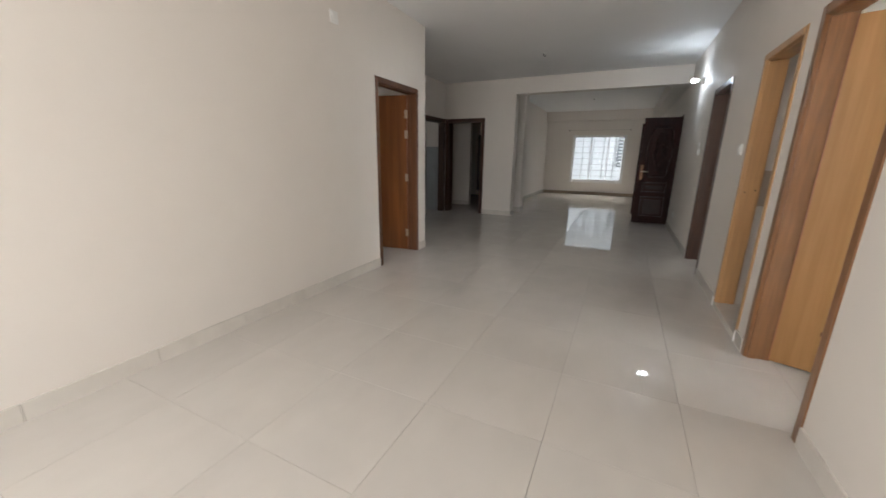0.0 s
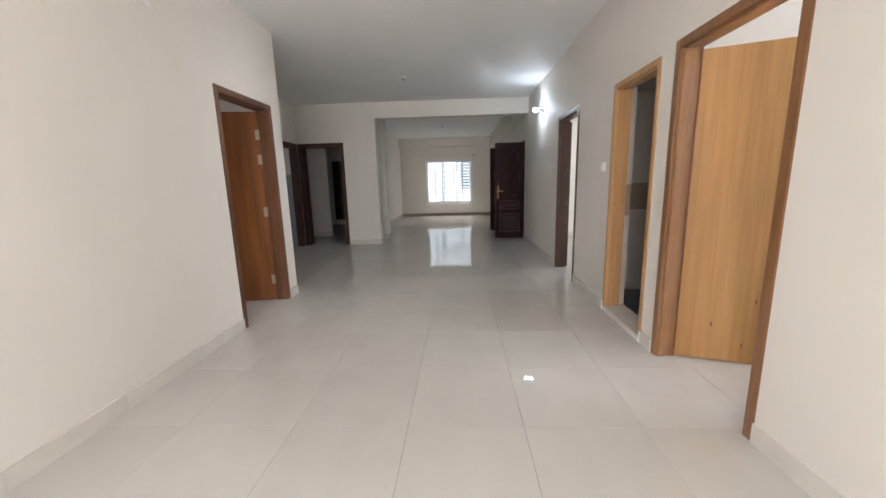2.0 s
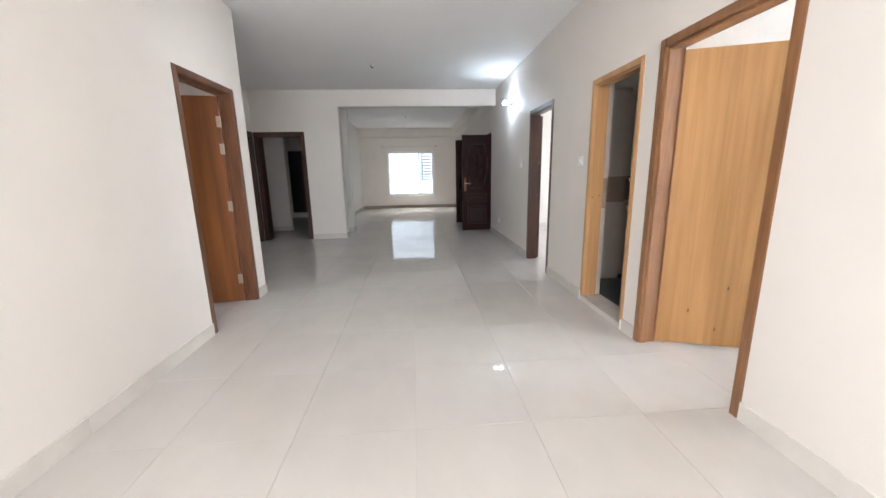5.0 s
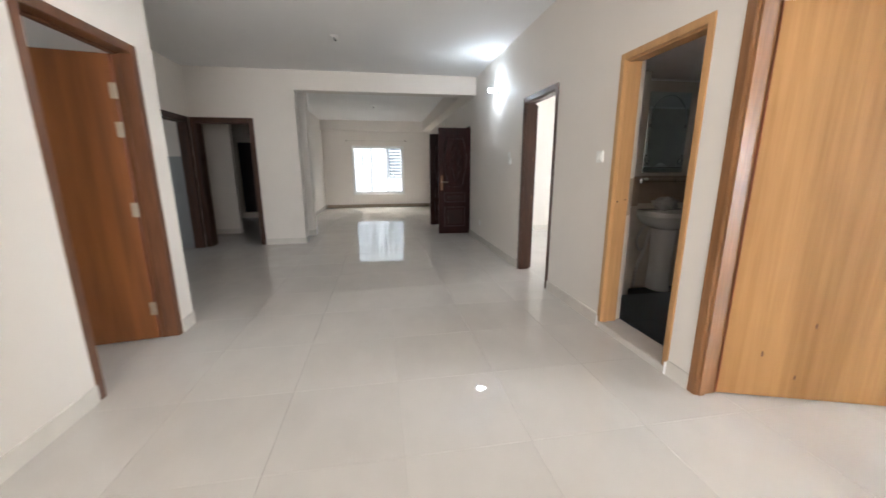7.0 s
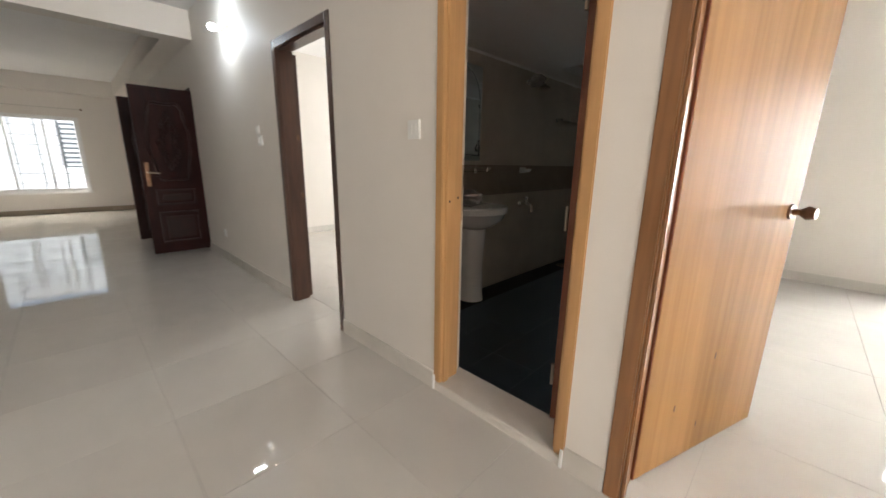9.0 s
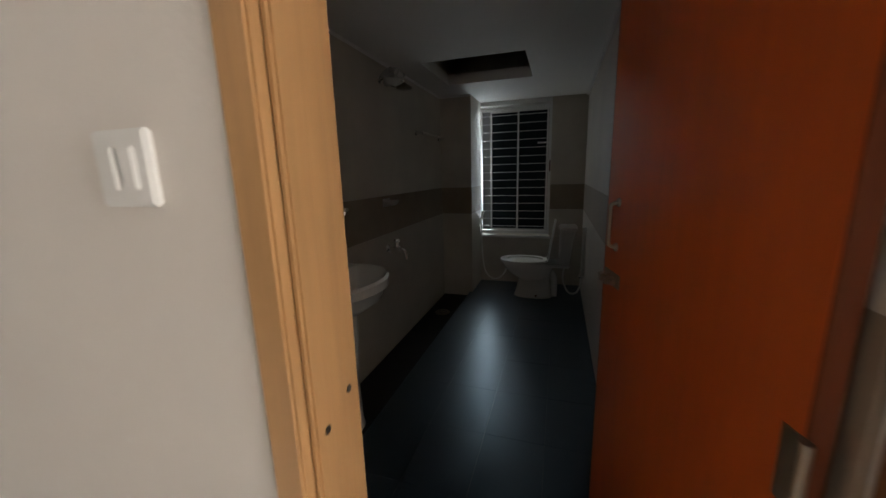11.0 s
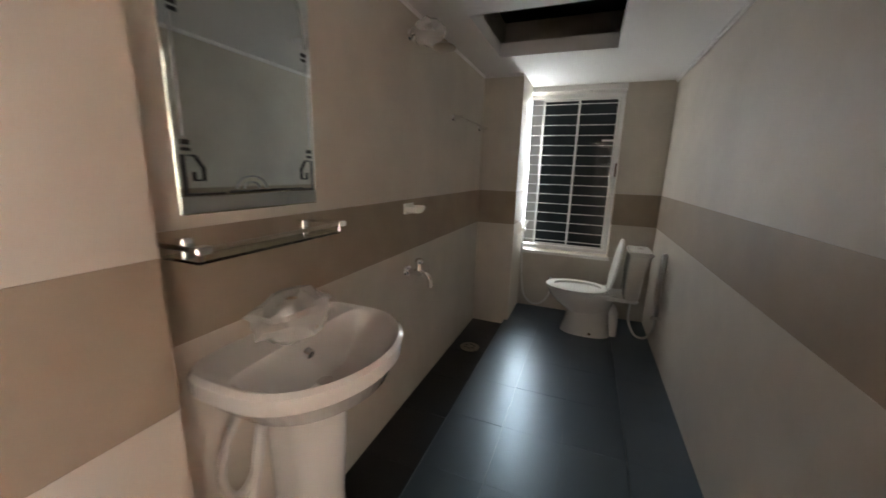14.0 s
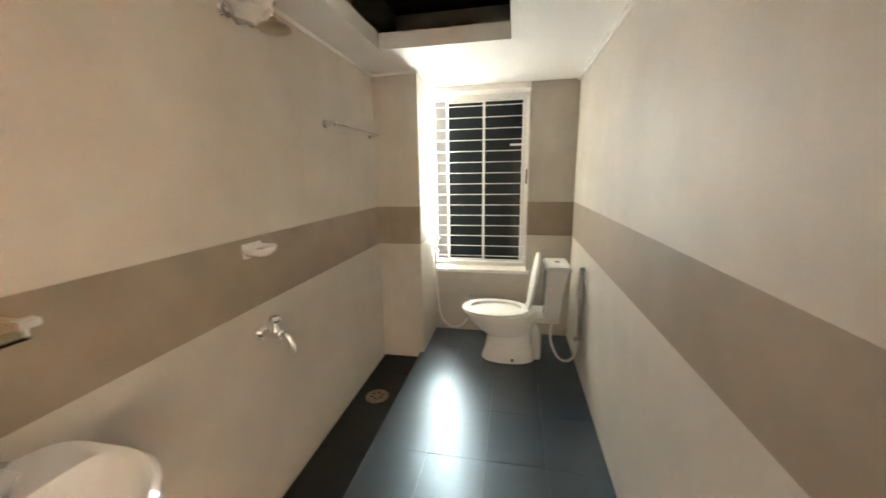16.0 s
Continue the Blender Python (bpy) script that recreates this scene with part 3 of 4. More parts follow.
def carved_door(at, turn, handles=True):
    """A panelled leaf of the main door, 0.66 m wide, with mouldings and a carved oval."""
    d = thing("main_door", "open carved dark mahogany main door leaf", "door", "main door leaves", at=at)
    d.rotation_euler = (0, 0, radians(turn))
    W, T = 0.645, 0.042
    part("panel", box(0, -T / 2, 0.03, W, T / 2, 2.05, 0.004), MAHOG, d)
    for s in (-1, 1):
        y = s * T / 2

        def ring(x0, x1, z0, z1, w=0.025, h=0.02):
            bm = bmesh.new()
            for q in ((x0, z0, x1, z0 + w), (x0, z1 - w, x1, z1), (x0, z0 + w, x0 + w, z1 - w), (x1 - w, z0 + w, x1, z1 - w)):
                bx(bm, q[0], min(y, y + s * h), q[1], q[2], max(y, y + s * h), q[3], 0.004)
            return bm

        for q in ((0.11, 0.535, 0.16, 0.56), (0.11, 0.535, 0.64, 0.84)):
            part("moulding", ring(*q), CARVE, d)
            bm = box(q[0] + 0.06, min(y, y + s * 0.016), q[2] + 0.06, q[1] - 0.06, max(y, y + s * 0.016), q[3] - 0.06, 0.006)
            part("raised_panel", bm, CARVE, d)
        # the long upper panel with a wavy moulding
        pts = []
        for i in range(40):
            a = 2 * math.pi * i / 40
            rx, rz = 0.205, 0.47
            k = 1 + 0.05 * math.cos(6 * a)
            cx, cz = math.copysign(abs(math.cos(a)) ** 0.6, math.cos(a)), math.copysign(abs(math.sin(a)) ** 0.75, math.sin(a))
            pts.append((0.3225 + rx * k * cx, y + s * 0.008, 1.415 + rz * k * cz))
        part("moulding", tube(pts + [pts[0]], 0.018, 8, 1), CARVE, d, smooth=True)
        bm = bmesh.new()
        rnd = random.Random(4)
        for i in range(26):
            z = 1.08 + 0.67 * i / 25
            wid = 0.11 * math.sin(math.pi * (i + 1) / 27)
            for side in (-1, 1):
                c = (0.3225 + side * wid * rnd.uniform(0.35, 1), y + s * 0.006, z)
                m = Matrix.Translation(c) @ Matrix.Rotation(rnd.uniform(0, 3), 4, "Y") @ Matrix.Diagonal((0.034, 0.013, 0.017, 1))
                bmesh.ops.create_uvsphere(bm, u_segments=8, v_segments=5, radius=1, matrix=m)
        part("carving", bm, CARVE, d, "carved floral relief", smooth=True)
    for s in (-1, 1) if handles else ():
        y = s * T / 2
        h = part("handle_plate", box(W - 0.085, min(y, y + s * 0.008), 0.88, W - 0.035, max(y, y + s * 0.008), 1.17, 0.004), BRASS, d, "copper-coloured handle plate")
        bm = bmesh.new()
        cyl(bm, (W - 0.06, y, 1.05), (W - 0.06, y + s * 0.05, 1.05), 0.010, seg=10)
        cyl(bm, (W - 0.06, y + s * 0.045, 1.05), (W - 0.18, y + s * 0.05, 1.04), 0.010, 0.007, 10)
        part("lever", bm, STEEL, h, "steel lever handle", smooth=True)
    return d


carved_door((1.02, 8.315, 0), 180)
carved_door((1.02, 9.54, 0), 179, False)

# ---- fittings of the hall ----


def switch(y, z, w=0.09, h=0.09, rockers=2):
    s = thing("light_switch", "white plastic light switch on the wall", "switch", "light switches", at=(XR, y, z))
    part("plate", box(-0.012, -w / 2, -h / 2, 0.0, w / 2, h / 2, 0.003), WHITEP, s)
    for i in range(rockers):
        a = -w / 2 + 0.012 + i * (w - 0.024) / rockers
        part("rocker", box(-0.018, a + 0.004, -h * 0.28, -0.0125, a + (w - 0.024) / rockers - 0.004, h * 0.28, 0.002), WHITEP, s)


switch(3.992, 1.372)
switch(6.06, 1.385, rockers=3)
switch(6.10, 1.475, 0.07, 0.07, 1)
s = thing("wall_socket", "white plastic wall socket above the skirting", "socket", at=(XR, 7.507, 0.346))
part("plate", box(-0.011, -0.04, -0.045, 0, 0.04, 0.045, 0.003), WHITEP, s)
part("insert", box(-0.014, -0.022, -0.022, -0.0115, 0.022, 0.022, 0.002), WHITEP, s)
s = thing("wall_box", "small white plastic box high on the wall", "switch", at=(XL, 2.80, 2.465))
part("plate", box(0, -0.05, -0.05, 0.014, 0.05, 0.05, 0.004), WHITEP, s)
part("cover", box(0.0145, -0.035, -0.03, 0.02, 0.035, 0.03, 0.003), WHITEP, s)

lamp = thing("wall_lamp", "lit white bulb in a wall bracket", "lamp", at=(XR, 6.62, 2.38))
part("base", cylm((0, 0, 0), (-0.03, 0, 0), 0.05, 0.042, 20), WHITEP, lamp, smooth=True)
part("holder", cylm((-0.03, 0, 0), (-0.085, 0, 0), 0.022, 0.026, 16), WHITEP, lamp, smooth=True)
bm = lathe([(0.012, 0), (0.018, 0.01), (0.03, 0.035), (0.031, 0.05), (0.024, 0.068), (0.01, 0.078)], seg=16)
bmesh.ops.rotate(bm, matrix=Matrix.Rotation(radians(-90), 3, "Y"), verts=bm.verts)
bmesh.ops.translate(bm, vec=(-0.086, 0, 0), verts=bm.verts)
part("bulb", bm, BULB, lamp, "glowing white bulb", smooth=True)


def ceiling_hook(x, y):
    h = thing("ceiling_hook", "small dark fan hook in the ceiling", "hook", "ceiling hooks", at=(x, y, H))
    part("cap", lathe([(0.035, -0.012), (0.05, 0.0)], seg=16), CEIL, h)
    part("hook", tube([(0, 0, -0.01), (0.0, 0, -0.035), (0.02, 0, -0.05), (0.03, 0, -0.03)], 0.006, 6, 4), INK, h)


ceiling_hook(-1.231, 6.278)
ceiling_hook(-0.85, 11.2)
c = thing("ceiling_plate", "round white ceiling junction cover", "ceiling plate", at=(-0.75, 3.05, H))
part("cover", lathe([(0.05, -0.012), (0.075, -0.006), (0.08, 0)], seg=24), CEIL, c, smooth=True)

# ---- skirting ----


def skirting(name, runs, material=SKIRT):
    s = thing(name, "brown tile skirting under the window" if material == BATHBAND else "beige tile skirting along the wall foot", "skirting", kind="structure")
    for x0, y0, x1, y1, nx, ny in runs:
        L = math.hypot(x1 - x0, y1 - y0)
        k = max(1, round(L / 0.61))
        for i in range(k):
            a, b_ = i / k, (i + 1) / k
            g_ = 0.001 / L
            xa, xb = x0 + (x1 - x0) * (a + g_), x0 + (x1 - x0) * (b_ - g_)
            ya, yb = y0 + (y1 - y0) * (a + g_), y0 + (y1 - y0) * (b_ - g_)
            part("tile", box(min(xa, xb, xa + nx * 0.011), min(ya, yb, ya + ny * 0.011), -0.01, max(xa, xb, xa + nx * 0.011), max(ya, yb, ya + ny * 0.011), 0.10), material, s)


skirting("baseboard", [
    (XR, -2.5, XR, 1.978, -1, 0), (XR, 2.912, XR, 3.073, -1, 0), (XR, 3.837, XR, 4.773, -1, 0), (XR, 5.662, XR, 8.338, -1, 0), (XR, 9.562, XR, 14.3, -1, 0),
    (XL, -2.5, XL, 3.386, 1, 0), (XL, 4.292, XL, 4.485, 1, 0), (-3.72, 4.485, XL, 4.485, 0, 1), (-3.72, 4.497, -3.72, 6.918, 1, 0),
    (-2.753, 7.93, -2.08, 7.93, 0, -1), (-2.08, 7.93, -2.08, 8.18, 1, 0), (-2.6, 8.19, -2.6, 8.74, 1, 0), (-2.6, 8.74, -2.07, 8.74, 0, -1), (-2.07, 8.74, -2.07, 9.02, 1, 0),
    (-2.6, 9.02, -2.6, 14.3, 1, 0), (-6, 9.27, -3.62, 9.27, 0, -1), (-2.36, -2.5, 0.98, -2.5, 0, 1)])
skirting("baseboard", [(-2.58, 14.3, 0.98, 14.3, 0, -1)], BATHBAND)
skirting("baseboard", [(5.30, -2.5, 5.30, 3.08, -1, 0), (1.13, 3.08, 5.28, 3.08, 0, -1), (1.13, 8.55, 5.28, 8.55, 0, -1), (5.30, 4.9, 5.30, 8.53, -1, 0)])

# ---- bathroom things ----
th = structure("threshold", box(0.99, 3.076, -0.02, 1.2, 3.834, 0.046, 0.004), SKIRT, "beige stone bathroom threshold", "threshold")

for ya, yb in ((3.0745, 3.088), (3.822, 3.8365)):
    part("plaster_end", box(0.984, ya, 0.0, 0.9935, yb, 0.085, 0.002), CEIL, th, "white plaster fillet at the jamb foot")


def oval(cx, cy, z, rx, fy, by, n=40, sq=2.0):
    """A rounded outline: half-width rx, front reach fy (towards -y), back reach by, flattened at the back."""
    pts = []
    for i in range(n):
        a = 2 * math.pi * i / n
        c, s = math.cos(a), math.sin(a)
        if s < 0:
            pts.append((cx + rx * math.copysign(abs(c) ** (2 / sq), c), cy + fy * s, z))
        else:
            pts.append((cx + rx * math.copysign(abs(c) ** 0.35, c), cy + by * abs(s) ** 0.35, z))
    return pts


def wash_basin(cx, cy, wall, zr):
    w = thing("wash_basin", "white ceramic pedestal wash basin on the tiled wall", "wash basin", at=(cx, cy, 0))
    by = wall - cy
    rx, fy = 0.297, 0.24
    rings = [oval(0, 0.03, zr - 0.20, 0.10, 0.10, by - 0.04), oval(0, 0.02, zr - 0.165, 0.17, 0.16, by - 0.02), oval(0, 0, zr - 0.115, 0.245, 0.205, by),
             oval(0, 0, zr - 0.06, rx - 0.012, fy - 0.012, by), oval(0, 0, zr - 0.055, rx - 0.004, fy - 0.004, by), oval(0, 0, zr - 0.012, rx, fy, by), oval(0, 0, zr, rx - 0.012, fy - 0.012, by)]
    inner = [(-0.004, 0.024), (-0.012, 0.034), (-0.05, 0.055), (-0.10, 0.10), (-0.135, 0.17), (-0.14, 0.225)]
    for dz, ins in inner:
        rings.append(oval(0, -0.01, zr + dz, max(rx - ins, 0.02), max(fy - ins, 0.015), max(0.085 - ins * 0.55, 0.012), sq=2.0))
    part("bowl", loft(rings), CERAMIC, w, smooth=True)
    bm = loft([oval(0, 0.03, 0.0, 0.105, 0.10, 0.12), oval(0, 0.03, 0.04, 0.098, 0.092, 0.12), oval(0, 0.03, 0.30, 0.088, 0.085, 0.12), oval(0, 0.03, zr - 0.19, 0.108, 0.105, 0.12)])
    part("pedestal", bm, CERAMIC, w, "tapered white ceramic pedestal", smooth=True)
    part("overflow_ring", cylm((0, 0.050, zr - 0.052), (0, 0.030, zr - 0.060), 0.016, seg=16), CHROME, w)
    part("overflow_hole", cylm((0, 0.0305, zr - 0.060), (0, 0.0285, zr - 0.0608), 0.0115, seg=14), INK, w)
    part("drain_ring", cylm((0, -0.02, zr - 0.142), (0, -0.02, zr - 0.134), 0.026, seg=18), CHROME, w)
    part("supply_hose", tube([(-0.10, by - 0.03, zr - 0.16), (-0.19, by - 0.05, 0.63), (-0.24, by - 0.06, 0.52), (-0.205, by - 0.06, 0.425), (-0.145, by - 0.055, 0.43), (-0.11, by - 0.05, 0.51), (-0.09, by - 0.05, 0.62)], 0.013, 8, 8), RUBBER, w, "grey flexible hose", smooth=True)
    part("waste_pipe", tube([(-0.09, 0.14, zr - 0.2), (-0.14, 0.15, 0.40), (-0.19, 0.17, 0.20), (-0.19, 0.19, -0.02)], 0.018, 8, 6), RUBBER, w, smooth=True)
    return w


BX, BY, BZ = 2.20, 4.545, 0.858
wash_basin(BX, BY, 4.7515, BZ)

tap = thing("basin_tap", "chrome basin tap wrapped in plastic film", "tap", at=(BX, BY + 0.125, BZ))
part("body", lathe([(0.03, -0.006), (0.027, 0.01), (0.022, 0.03), (0.022, 0.075), (0.018, 0.085)], seg=16), CHROME, tap, smooth=True)
part("spout", tube([(0, 0, 0.04), (0, -0.05, 0.055), (0, -0.10, 0.045), (0, -0.115, 0.03)], 0.013, 10, 5), CHROME, tap, smooth=True)
part("lever", tube([(0, 0, 0.09), (-0.02, -0.03, 0.115), (-0.03, -0.075, 0.13)], 0.008, 8, 5), CHROME, tap, smooth=True)


def wrap(name, parent, c, s, seed):
    """A crumpled sheet of film round a fitting."""
    bm = bmesh.new()
    bmesh.ops.create_icosphere(bm, subdivisions=3, radius=1)
    for v in bm.verts:
        k = 1 + 0.36 * noise.noise(v.co * 1.9 + Vector((seed, 0, 0))) + 0.16 * noise.noise(v.co * 5 + Vector((0, seed, 0)))
        v.co = Vector((c[0] + v.co.x * s[0] * k, c[1] + v.co.y * s[1] * k, c[2] + v.co.z * s[2] * k))
    ob = part(name, bm, FILMGLASS, parent, "crumpled clear plastic film", smooth=True)
    return ob


FILMGLASS = mat("clear_film", (0.9, 0.88, 0.85), 0.12, var=0.05, bump=0.5, bscale=25)
b_ = FILMGLASS.node_tree.nodes["Principled BSDF"]
b_.inputs["Alpha"].default_value = 0.36
wrap("film_wrap", tap, (0.0, -0.03, 0.06), (0.145, 0.085, 0.072), 3.0)

# mirror
mir = thing("mirror", "frameless wall mirror with etched arch and corner ornaments", "mirror", at=(2.214, 4.7515, 1.238))
MW, MH = 0.476, 0.80
part("glass", box(-MW / 2, -0.006, 0, MW / 2, 0, MH, 0.0015), MIRROR, mir)
part("frosted_border", box(-MW / 2 + 0.004, -0.0072, 0.004, MW / 2 - 0.004, -0.0062, 0.045), ETCH, mir, "pale frosted lower border")
yf = -0.0085


def strip(pts, r, name, material, parent):
    part(name, tube(pts, r, 5, 1), material, parent)


strip([(-0.10, yf, 0.053), (0.17, yf, 0.053)], 0.0035, "ornament_line", INK, mir)
for s in (-1, 1):
    q = [(0.22, 0.05), (0.22, 0.145), (0.19, 0.145), (0.17, 0.115), (0.17, 0.085), (0.195, 0.085), (0.195, 0.105)]
    strip([(s * a, yf, b) for a, b in q], 0.0032, "ornament_line", INK, mir)
    strip([(s * 0.12, yf, 0.05), (s * 0.22, yf, 0.05)], 0.004, "ornament_line", INK, mir)
    part("ornament_mark", box(s * 0.21 - 0.01, -0.0085, 0.155, s * 0.21 + 0.01, -0.0065, 0.163), INK, mir)
    part("ornament_mark", box(s * 0.21 - 0.01, -0.0085, 0.17, s * 0.21 + 0.01, -0.0065, 0.182), INK, mir)
    part("ornament_mark", box(s * 0.205 - 0.01, -0.0085, 0.46, s * 0.205 + 0.01, -0.0065, 0.468), INK, mir)
    part("ornament_mark", box(s * 0.205 - 0.01, -0.0085, 0.475, s * 0.205 + 0.01, -0.0065, 0.485), INK, mir)
strip([(0.215 * math.cos(math.pi * i / 24), yf + 0.001, 0.50 + 0.27 * math.sin(math.pi * i / 24)) for i in range(25)], 0.004, "etched_arch", ETCH, mir)
for s in (-1, 1):
    strip([(s * 0.215, yf + 0.001, 0.19), (s * 0.215, yf + 0.001, 0.455)], 0.0025, "etched_line", ETCH, mir)
strip([(-0.03 + 0.05 * math.cos(math.pi * i / 12), yf + 0.001, 0.06 + 0.035 * math.sin(math.pi * i / 12)) for i in range(13)], 0.003, "etched_shell", ETCH, mir)
strip([(-0.03 + 0.025 * math.cos(math.pi * i / 12), yf + 0.001, 0.06 + 0.018 * math.sin(math.pi * i / 12)) for i in range(13)], 0.003, "etched_shell", ETCH, mir)

# glass shelf under the mirror
sh = thing("glass_shelf", "glass shelf with a chrome rail under the mirror", "shelf", at=(2.168, 4.7515, 1.147))
part("shelf_plate", box(-0.25, -0.135, -0.004, 0.25, -0.012, 0.004, 0.001), SHELFGLASS, sh)
part("rail", tube([(-0.25, -0.005, 0.03), (-0.25, -0.14, 0.03), (0.25, -0.14, 0.03), (0.25, -0.005, 0.03)], 0.006, 8, 1), STEEL, sh, smooth=True)
for s in (-1, 1):
    part("bracket", box(s * 0.20 - 0.014, -0.03, -0.016, s * 0.20 + 0.014, 0, 0.04, 0.003), CHROME, sh)
    part("post", cylm((s * 0.242, -0.132, 0.004), (s * 0.242, -0.132, 0.034), 0.006, seg=10), CHROME, sh)
    part("end_cap", box(s * 0.243 - 0.02, -0.15, 0.021, s * 0.243 + 0.02, -0.125, 0.039, 0.003), CHROME, sh)

# wall tap, soap dish, towel rail, shower
wt = thing("wall_tap", "chrome bib tap on the tiled wall", "tap", at=(3.18, 4.7515, 0.80))
part("flange", cylm((0, 0, 0), (0, -0.012, 0), 0.034, 0.030, 18), CHROME, wt, smooth=True)
part("body", cylm((0, -0.012, 0), (0, -0.10, 0), 0.017, 0.019, 14), CHROME, wt, smooth=True)
part("spout", tube([(0, -0.09, 0), (0, -0.125, -0.005), (0, -0.145, -0.035), (0, -0.147, -0.075)], 0.0135, 10, 5), CHROME, wt, smooth=True)
part("bonnet", lathe([(0.017, 0.012), (0.015, 0.03), (0.010, 0.04), (0.010, 0.05)], (0, -0.075, 0), 14), CHROME, wt, smooth=True)
part("handle", lathe([(0.012, 0.048), (0.024, 0.055), (0.026, 0.066), (0.018, 0.078)], (0, -0.075, 0), 14), CHROME, wt, "round chrome tap handle", smooth=True)

so = thing("soap_dish", "white ceramic soap dish on the brown tile band", "soap dish", at=(3.19, 4.7515, 1.155))
part("dish", loft([oval(0, -0.05, z, 0.07 * k, 0.05 * k, 0.05) for z, k in ((-0.02, 0.6), (-0.005, 0.9), (0.01, 1.0), (0.015, 0.97), (0.006, 0.82), (0.0, 0.6))]), CERAMIC, so, smooth=True)
part("back_plate", box(-0.055, -0.008, -0.03, 0.055, 0, 0.03, 0.003), CERAMIC, so)

tr = thing("towel_rail", "thin chrome towel rail across the tiles", "towel rail", at=(4.17, 4.7515, 1.725))
part("rail", cylm((-0.33, -0.06, 0), (0.36, -0.06, 0), 0.0075, seg=10), CHROME, tr, smooth=True)
for x in (-0.31, 0.34):
    part("bracket", cylm((x, 0, 0), (x, -0.065, 0), 0.017, 0.014, 12), CHROME, tr, smooth=True)
    part("flange", cylm((x, 0, 0), (x, -0.008, 0), 0.026, 0.024, 16), CHROME, tr, smooth=True)

sr = thing("shower_head", "shower head wrapped in plastic film high on the wall", "shower", at=(3.20, 4.7515, 2.03))
part("flange", cylm((0, 0, 0), (0, -0.01, 0), 0.03, 0.026, 16), CHROME, sr, smooth=True)
part("arm", tube([(0, -0.005, 0), (0.01, -0.08, 0.015), (0.02, -0.15, -0.005), (0.02, -0.175, -0.035)], 0.010, 8, 5), CHROME, sr, smooth=True)
bm = lathe([(0.012, 0.03), (0.02, 0.02), (0.055, 0.002), (0.058, -0.008), (0.05, -0.012)], (0.02, -0.18, -0.065), 20)
part("rose", bm, STEEL, sr, smooth=True)
wrap("film_wrap", sr, (0.01, -0.10, 0.005), (0.075, 0.08, 0.06), 8.0)

# toilet
TX = 4.655
to = thing("toilet", "white ceramic toilet with its lid raised", "toilet", at=(TX, 0, 0.008))


def tr_ring(z, hw, y0, y1, n=36, sq=2.4):
    pts = []
    cy, hy = (y0 + y1) / 2, (y1 - y0) / 2
    for i in range(n):
        a = 2 * math.pi * i / n
        c, s = math.cos(a), math.sin(a)
        pts.append((hw * math.copysign(abs(c) ** (2 / sq), c), cy + hy * math.copysign(abs(s) ** (2 / sq), s), z))
    return pts


part("foot", loft([tr_ring(0.0, 0.135, 3.53, 3.945), tr_ring(0.02, 0.132, 3.535, 3.94), tr_ring(0.10, 0.115, 3.55, 3.915), tr_ring(0.20, 0.108, 3.56, 3.90), tr_ring(0.25, 0.12, 3.55, 3.93)]), CERAMIC, to, smooth=True)
part("bowl", loft([tr_ring(0.19, 0.10, 3.58, 3.90), tr_ring(0.25, 0.145, 3.55, 3.99, sq=2.1), tr_ring(0.32, 0.172, 3.53, 4.06, sq=2.1), tr_ring(0.375, 0.182, 3.52, 4.09, sq=2.1), tr_ring(0.39, 0.178, 3.525, 4.085, sq=2.1),
                   tr_ring(0.39, 0.125, 3.62, 4.03, sq=2.1), tr_ring(0.36, 0.12, 3.63, 4.02, sq=2.1), tr_ring(0.27, 0.08, 3.68, 3.95, sq=2.0), tr_ring(0.24, 0.04, 3.74, 3.88, sq=2.0)]), CERAMIC, to, smooth=True)
part("shelf", box(-0.15, 3.365, 0.352, 0.15, 3.62, 0.384, 0.012), CERAMIC, to, smooth=True)
part("outlet_elbow", tube([(0, 3.66, 0.22), (0, 3.57, 0.27), (0, 3.525, 0.20), (0, 3.52, 0.005)], 0.040, 14, 6), CERAMIC, to, smooth=True)
part("seat", loft([tr_ring(0.392, 0.185, 3.585, 4.10, sq=2.1), tr_ring(0.408, 0.186, 3.585, 4.10, sq=2.1), tr_ring(0.412, 0.18, 3.59, 4.095, sq=2.1), tr_ring(0.412, 0.125, 3.64, 4.03, sq=2.1), tr_ring(0.393, 0.122, 3.64, 4.03, sq=2.1)]), WHITEP, to, "white plastic toilet seat ring", smooth=True)
bm = loft([tr_ring(0.0, 0.18, 0.0, 0.44, sq=2.2), tr_ring(0.012, 0.185, 0.0, 0.445, sq=2.2), tr_ring(0.02, 0.175, 0.01, 0.435, sq=2.2)])
bmesh.ops.rotate(bm, matrix=Matrix.Rotation(radians(99), 3, "X"), verts=bm.verts)
bmesh.ops.translate(bm, vec=(0, 3.60, 0.415), verts=bm.verts)
part("lid", bm, WHITEP, to, "raised white plastic lid", smooth=True)
part("cistern", loft([tr_ring(0.385, 0.15, 3.375, 3.475, sq=7), tr_ring(0.41, 0.158, 3.36, 3.485, sq=7), tr_ring(0.60, 0.158, 3.345, 3.48, sq=7), tr_ring(0.745, 0.16, 3.315, 3.475, sq=7)]), CERAMIC, to, smooth=True)
part("cistern_lid", box(-0.167, 3.303, 0.746, 0.167, 3.484, 0.778, 0.012), CERAMIC, to, smooth=True)
part("flush_button", cylm((0, 3.39, 0.778), (0, 3.39, 0.786), 0.022, seg=18), CHROME, to)
